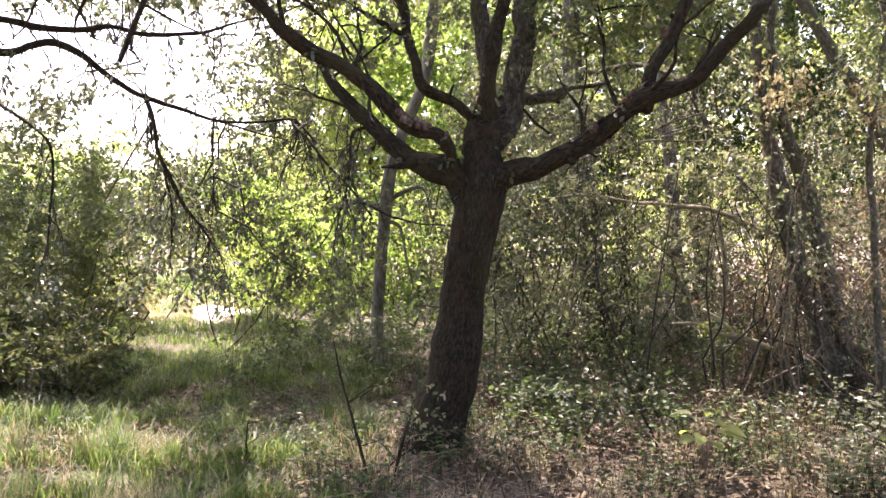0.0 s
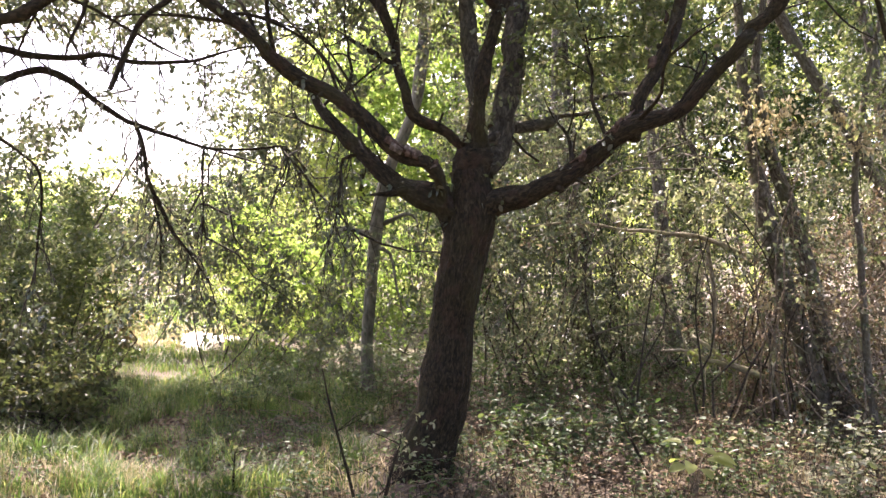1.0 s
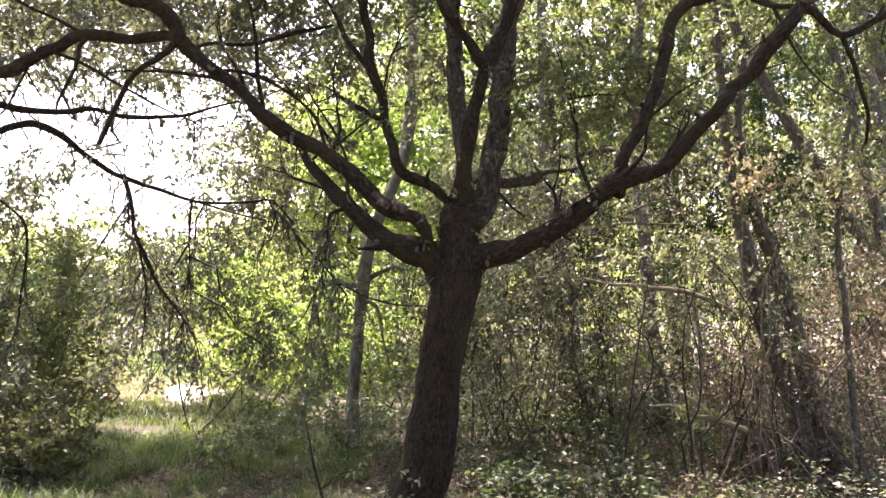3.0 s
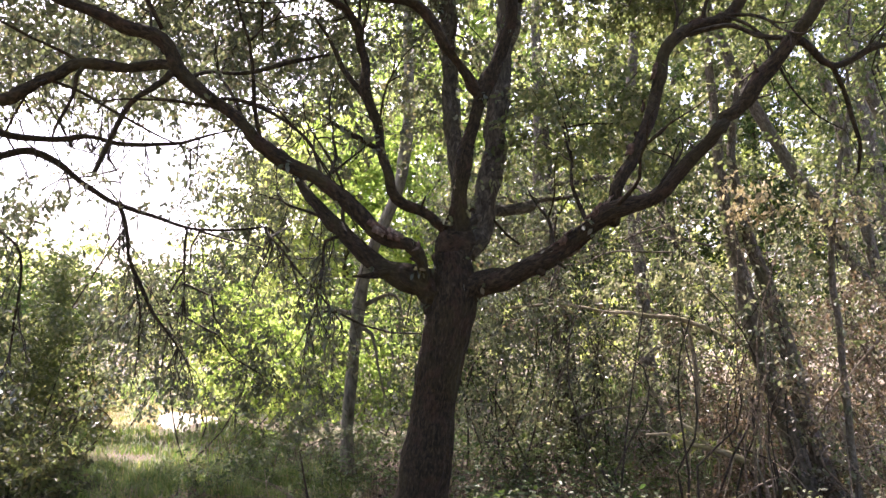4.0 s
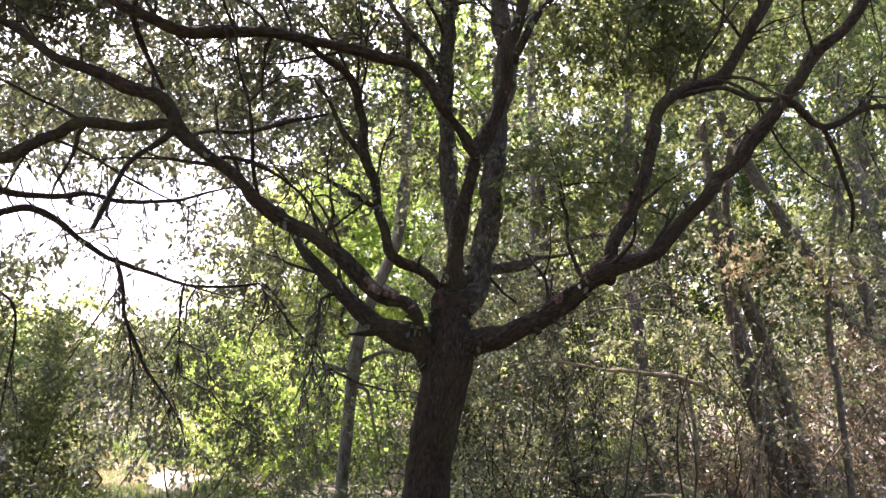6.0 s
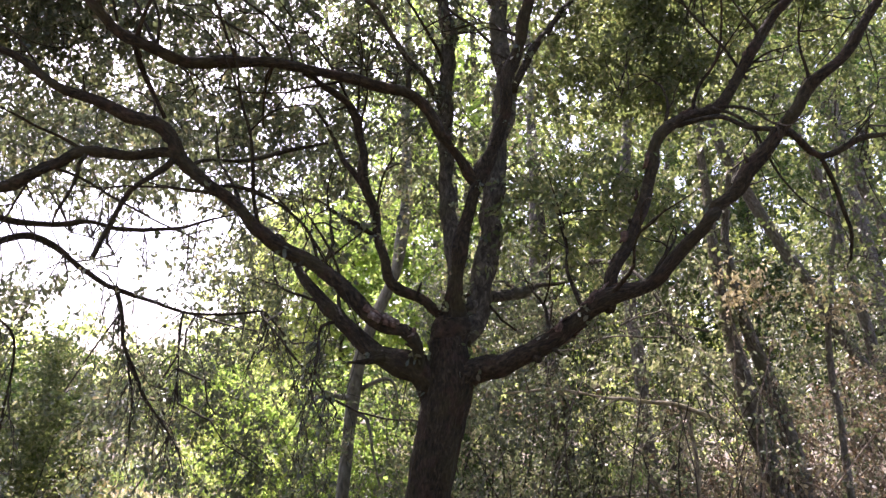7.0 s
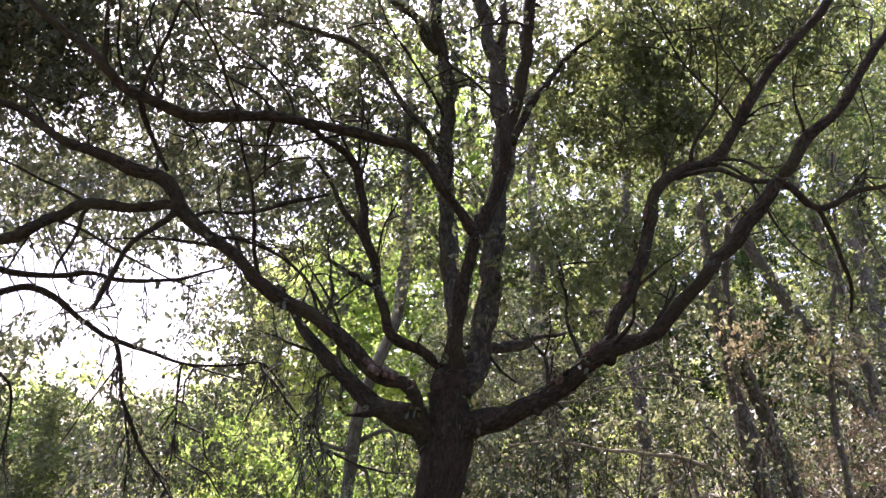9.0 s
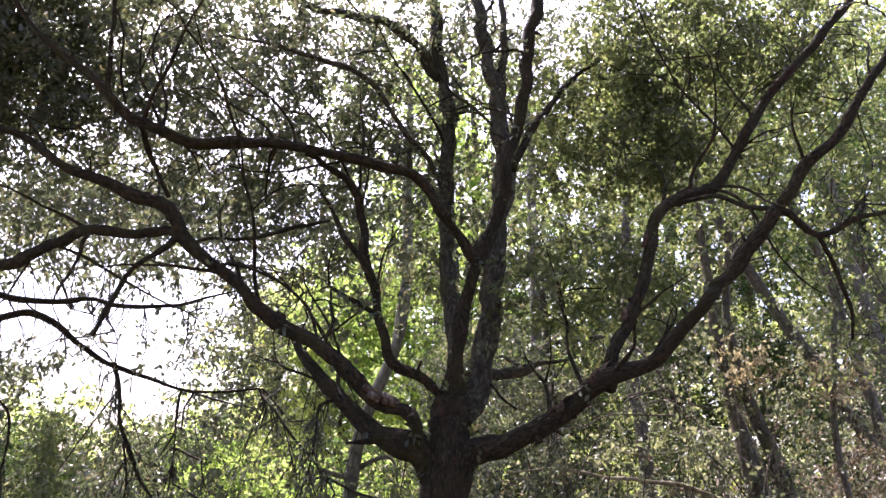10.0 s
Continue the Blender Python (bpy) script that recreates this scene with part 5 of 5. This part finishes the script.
vine_curtain(1.0, 5.6, 8.0, 10.0, 3.6, 44, "curtain of thin tangled vines in the thicket", 101, 1300)
vine_curtain(2.6, 5.0, 6.3, 7.8, 2.3, 20, "dry brown vines climbing the leaning trunks", 103, 650, LEAF_DRY)
vine_curtain(2.8, 5.4, 6.0, 8.5, 4.0, 26, "ivy-hung vines among the leaning trunks", 105, 1200)
vine_curtain(-0.6, 1.4, 9.0, 10.5, 2.6, 36, "thin bare stems behind the oak", 107, 300)
# Top light on these leaves is put into the pale ivy colour.
shrub("climbing_plant", (2.2, 6.8, 0), "climbing plant with leaves in a pale top-lit green on thin stems", [(1.8, 6.8, 2.0, 0.35, 0.25, 0.2, 1.0), (2.4, 6.8, 2.0, 0.3, 0.25, 0.25, 1.2), (2.9, 6.6, 1.6, 0.25, 0.25, 0.3, 0.6)],
      130, 9, 0.05, LEAF_IVY, -0.3, 0.5, 161, True, 14, 0.5, 0.2)
shrub("dry_climbing_plant", (3.3, 6.6, 0), "dry pale brown climbing plant on thin straw-coloured stems", [(2.8, 6.6, 2.7, 0.3, 0.25, 0.25, 1.0), (3.6, 6.6, 2.6, 0.35, 0.25, 0.3, 1.3), (2.9, 6.4, 1.2, 0.4, 0.25, 0.15, 0.6)],
      110, 9, 0.045, STRAW, -0.3, 0.5, 163, True, 9, 0.6, 0.2)

# ---- ground cover ----
def scatter(n, x0, x1, y0, y1, size, gaps, seed):
    g = np.random.default_rng(seed)
    p = np.stack([g.uniform(x0, x1, n * 2), g.uniform(y0, y1, n * 2), np.zeros(n * 2)], 1)
    p = p[clumpy(p, size, seed) > gaps][:n]
    bare = (p[:, 0] + 3.95 + 0.25 * (p[:, 1] - 14.0)) ** 2 / 0.25 + (p[:, 1] - 13.7) ** 2 / 2.6
    p = p[bare > g.uniform(0.7, 1.2, len(p))]
    p[:, 2] = ground_height(p[:, 0], p[:, 1])
    return p


def grass_patch(p, height, width, material, name, label, seed):
    """Bent blades: two quads to a tip."""
    g = np.random.default_rng(seed)
    n = len(p)
    a = g.uniform(0, 6.283, n)
    lean = np.stack([np.cos(a), np.sin(a), np.zeros(n)], 1) * g.uniform(0.2, 1.4, (n, 1))
    side = np.stack([-np.sin(a), np.cos(a), np.zeros(n)], 1) * width * g.uniform(0.6, 1.2, (n, 1))
    h = height * g.uniform(0.45, 1.25, (n, 1)) * (1 + 0.25 * clumpy(p, 0.7, seed)[:, None]).clip(0.4, 1.6)
    up = np.array([[0, 0, 1.0]])
    b = p - 0.01 * up
    m = b + up * h * 0.6 + lean * h * 0.25
    t = b + up * h * 0.92 + lean * h * 0.85
    v = np.stack([b - side, b + side, m + side * 0.8, m - side * 0.8, t + side * 0.1, t - side * 0.1], 1).reshape(-1, 3)
    f = np.array([[0, 1, 2, 3], [3, 2, 4, 5]])
    faces = (f[None] + (np.arange(n) * 6)[:, None, None]).reshape(-1, 4)
    return tagged(new(name, mesh_of(name, v, faces, material, False)), label, "grass", "", "stuff")


def tufts(n, per, spread, x0, x1, y0, y1, size, gaps, seed):
    """Feet of grass blades, gathered in tufts."""
    g = np.random.default_rng(seed + 1)
    c = scatter(n, x0, x1, y0, y1, size, gaps, seed)
    p = np.repeat(c, per, axis=0)
    p[:, :2] += g.normal(0, spread, (len(p), 2)) * np.repeat(g.uniform(0.5, 1.5, (len(c), 1)), per, axis=0)
    p[:, 2] = ground_height(p[:, 0], p[:, 1])
    return p


grass_patch(scatter(22000, -4.6, -0.4, 3.7, 10.0, 0.7, -0.45, 81), 0.085, 0.003, GRASS, "grass", "long green grass along the path", 82)
grass_patch(tufts(380, 44, 0.05, -3.8, -0.5, 3.7, 9.0, 0.7, 0.0, 89), 0.17, 0.0035, GRASS, "grass", "taller green tufts of grass", 90)
grass_patch(scatter(16000, -6.0, -1.5, 8.0, 17.0, 1.4, -0.4, 83), 0.16, 0.005, GRASS, "grass", "grass on the far path", 84)
grass_patch(scatter(6000, -1.0, 4.0, 3.8, 8.0, 0.8, 0.3, 85), 0.14, 0.003, STRAW, "dry_grass", "dry straw-coloured grass", 86)
grass_patch(scatter(9000, -14.0, 6.0, 16.0, 24.0, 3.0, -0.5, 87), 0.4, 0.012, GRASS, "grass", "bright meadow grass beyond the trees", 88)


def litter():
    g = np.random.default_rng(91)
    p = np.vstack([scatter(13500, -0.9, 5, 3.6, 9, 1.2, -0.6, 92), scatter(7000, -4.0, -0.9, 3.6, 7.5, 0.9, -0.3, 94)])
    p[:, 2] += g.uniform(0.004, 0.035, len(p))
    d = g.normal(0, 1, (len(p), 3)) * [1, 1, 0.2]
    f = unit(g.normal(0, 0.35, (len(p), 3)) + [0, 0, 1])
    L = g.uniform(0.03, 0.075, len(p))
    v, q = leaf_arrays(p, d, f, L, L * 0.5, True, -0.1)
    return tagged(new("leaf_litter", mesh_of("leaf_litter", v, q, LITTER, False)), "scattered dry brown fallen leaves", "leaf litter", "", "stuff")


def herbs(n, x0, x1, y0, y1, height, leaf, material, name, label, size, gaps, seed, per=11):
    g = np.random.default_rng(seed)
    p = scatter(n, x0, x1, y0, y1, size, gaps, seed)
    n = len(p)
    h = height * g.uniform(0.4, 1.3, (n, 1))
    top = p + np.concatenate([g.normal(0, 0.25, (n, 2)) * h, h], 1)
    u = g.uniform(0.25, 1, (n, per, 1))
    q = p[:, None] + (top - p)[:, None] * u
    d = unit(g.normal(0, 1, (n, per, 3)) * [1, 1, 0.3] + [0, 0, 0.15])
    f = unit(g.normal(0, 0.4, (n, per, 3)) + [0, 0, 1])
    L = leaf * g.uniform(0.6, 1.3, n * per)
    v, k = leaf_arrays((q + d * 0.02).reshape(-1, 3), d.reshape(-1, 3), f.reshape(-1, 3), L, L * 0.62, True, 0.2)
    ob = tagged(new(name, mesh_of(name, v, k, material, False)), label, "undergrowth", "", "stuff")
    part("stalk", twig_mesh("stalk", p, top, 0.0025, TWIG), ob, "thin stalks", "stuff")
    return ob


litter()
herbs(1000, -0.9, 3.6, 4.2, 8.0, 0.22, 0.036, LEAF_SHRUB, "undergrowth", "low green woodland herbs", 0.9, 0.1, 93)
herbs(1500, -2.2, 5.0, 7.2, 11.0, 0.42, 0.05, LEAF_SHRUB, "undergrowth", "shaded undergrowth below the trees", 1.2, -0.2, 95)
herbs(600, 0.0, 4.6, 4.0, 6.6, 0.26, 0.036, LITTER, "undergrowth", "withered brown undergrowth", 0.8, 0.1, 97)

# Leaf wall out of view round the camera, added to cut light from behind.
shrub("unseen_leaf_wall", (0.0, -8.0, 0), "unseen wall of leaves added to block sky light", [(-7.0, -6.0, 3.5, 4.0, 2.0, 3.8, 1.0), (0.0, -8.0, 3.5, 4.5, 2.0, 3.8, 1.0), (7.0, -5.0, 3.5, 4.0, 2.0, 3.8, 1.0), (10.0, 2.0, 3.5, 2.0, 4.5, 3.8, 1.0), (-10.5, 1.0, 2.5, 2.0, 3.5, 2.6, 1.0)], 1500, 12, 0.27, LEAF_SHRUB, -0.5, 1.6, 111, reach=0.6, stems=24)
shrub("dry_tussock", (-5.0, 12.4, 0), "golden dry tussock beside the path", [(-5.1, 12.5, 0.5, 0.5, 0.4, 0.6, 1.0)], 160, 14, 0.09, STRAW, -0.3, 0.5, 141, stems=14)
# Brightness of the sunlit far ground put into colour with broad straw blades.
grass_patch(scatter(14000, -5.6, -3.5, 12.6, 18.0, 2.0, -3.0, 143), 0.09, 0.012, STRAW, "dry_grass", "pale straw blades that paint the sunlit far path", 144)


# ---- small plants and sticks ----
def sapling(points, label, seed):
    """A thin upright stem with a few side shoots and small leaves."""
    ob = thing("sapling", points[0][:3], label, "sapling", "saplings at the oak's foot")
    part("stem", limb_mesh("stem", points, BARK_OAK, 6, 0.05, seed, 0.006, 0.06), ob)
    g = np.random.default_rng(seed)
    line = smooth_line(points, 0.05)
    tips = []
    for k in range(6):
        r = line[g.integers(len(line) // 4, len(line)), :3]
        e = r + np.array([g.normal(0, 0.16), g.normal(0, 0.16), g.uniform(0.02, 0.2)])
        m = (r + e) / 2 + g.normal(0, 0.02, 3)
        part("shoot", limb_mesh("shoot", [(*r, 0.003), (*m, 0.0025), (*e, 0.001)], BARK_OAK, 5, 0.0, k, 0.0, 0.05), ob)
        tips += [e, m]
    p, d, f, a, b = sprays(np.array(tips), 5, 0.09, 0.0, seed)
    L = 0.036 * g.uniform(0.6, 1.2, len(p))
    v, q = leaf_arrays(p, d, f, L, L * 0.6, True)
    part("foliage", mesh_of("foliage", v, q, LEAF_IVY, False), ob, "small green leaves", "stuff")
    return ob


sapling([(-0.40, 4.60, -0.13, 0.013), (-0.46, 4.62, 0.13, 0.010), (-0.54, 4.65, 0.42, 0.008), (-0.60, 4.68, 0.62, 0.007), (-0.65, 4.70, 0.85, 0.003)], "thin dark leaning sapling", 161)
sapling([(-0.32, 4.70, -0.15, 0.013), (-0.27, 4.70, 0.11, 0.012), (-0.23, 4.72, 0.27, 0.008), (-0.19, 4.74, 0.38, 0.005)], "thin crooked sapling beside the trunk", 163)
sapling([(-0.39, 4.90, -0.15, 0.012), (-0.33, 4.90, 0.03, 0.010), (-0.22, 4.90, 0.12, 0.007), (-0.05, 4.92, 0.21, 0.005)], "thin bent sapling beside the trunk", 165)
sapling([(-1.24, 5.00, -0.03, 0.009), (-1.24, 5.00, 0.13, 0.007), (-1.23, 5.00, 0.27, 0.005)], "single thin upright stem in the grass", 167)
sapling([(1.52, 5.40, -0.14, 0.011), (1.43, 5.50, 0.11, 0.010), (1.34, 5.60, 0.32, 0.008), (1.28, 5.70, 0.55, 0.004)], "thin bare sapling in the brush", 169)


def broadleaf_plant(place, leaves, label, seed, material):
    """A low plant with a few large oval leaves on stalks, each leaf a part."""
    ob = thing("broadleaf_plant", place, label, "plant")
    g = np.random.default_rng(seed)
    x, y, z = place
    for k in range(leaves):
        a = k * 2.4 + g.uniform(-0.3, 0.3)
        out = g.uniform(0.05, 0.13)
        h = g.uniform(0.22, 0.4)
        top = np.array([x + math.cos(a) * out, y + math.sin(a) * out, z + h])
        part("stalk", limb_mesh("stalk", [(x, y, z - 0.02, 0.004), (x + 0.4 * math.cos(a) * out, y + 0.4 * math.sin(a) * out, z + 0.7 * h, 0.003), (*top, 0.002)], VINE, 5, 0.0, k, 0.0, 0.05), ob)
        n, L, W = 7, g.uniform(0.12, 0.17), g.uniform(0.032, 0.045)
        way = np.array([math.cos(a), math.sin(a), g.uniform(-0.3, 0.25)])
        way /= np.linalg.norm(way)
        side = unit(np.cross(way, [0.2, -0.5, 1.0]))
        up = np.cross(side, way)
        rows = []
        for i in range(n):
            u = i / (n - 1)
            w = W * math.sin(math.pi * min(1, u * 0.94 + 0.06)) ** 0.7
            c = top + way * L * u - np.array([0, 0, 1]) * L * 0.35 * u * u
            rows += [c - side * w + up * w * 0.3, c, c + side * w + up * w * 0.3]
        f = [[3 * i + j, 3 * i + j + 1, 3 * i + j + 4, 3 * i + j + 3] for i in range(n - 1) for j in (0, 1)]
        part("leaf", mesh_of("leaf", np.array(rows), np.array(f), material), ob)
    return ob


broadleaf_plant((1.56, 4.75, -0.01), 9, "low plant with large yellow-green oval leaves", 171, LEAF_LIME)


def fallen_sticks(n, seed):
    g = np.random.default_rng(seed)
    a = scatter(n, -1.5, 5.0, 3.9, 8.5, 1.5, -1.0, seed)
    t = g.uniform(0, 6.283, n)
    L = g.uniform(0.12, 0.6, (len(a), 1))
    t = t[:len(a)]
    b = a + np.stack([np.cos(t), np.sin(t), g.uniform(-0.02, 0.5, len(a))], 1) * L
    a[:, 2] += 0.01
    b[:, 2] = np.maximum(b[:, 2], ground_height(b[:, 0], b[:, 1]) + 0.012)
    return tagged(new("fallen_sticks", twig_mesh("fallen_sticks", a, b, 0.005, VINE)), "scattered thin dead sticks on the ground", "sticks", "", "stuff")


fallen_sticks(700, 175)
herbs(130, 2.0, 3.2, 4.2, 5.4, 0.45, 0.045, LEAF_IVY, "undergrowth", "ivy-leaved undergrowth catching the sun", 0.8, -0.3, 177)
herbs(220, 0.4, 2.0, 5.4, 6.8, 0.34, 0.05, LEAF_SHRUB, "undergrowth", "clump of fresh green herbs", 0.8, 0.2, 179)
# Sun patch in the foreground put into colour: straw blades among the green.
grass_patch(tufts(80, 40, 0.06, -3.4, -0.6, 3.7, 5.6, 0.7, -0.1, 191), 0.14, 0.0028, STRAW, "dry_grass", "straw tufts that paint the sunlit patch of grass", 192)
herbs(900, -3.6, -0.7, 4.8, 9.5, 0.14, 0.03, LEAF_SHRUB, "undergrowth", "small herbs among the grass", 0.6, 0.0, 193, 8)
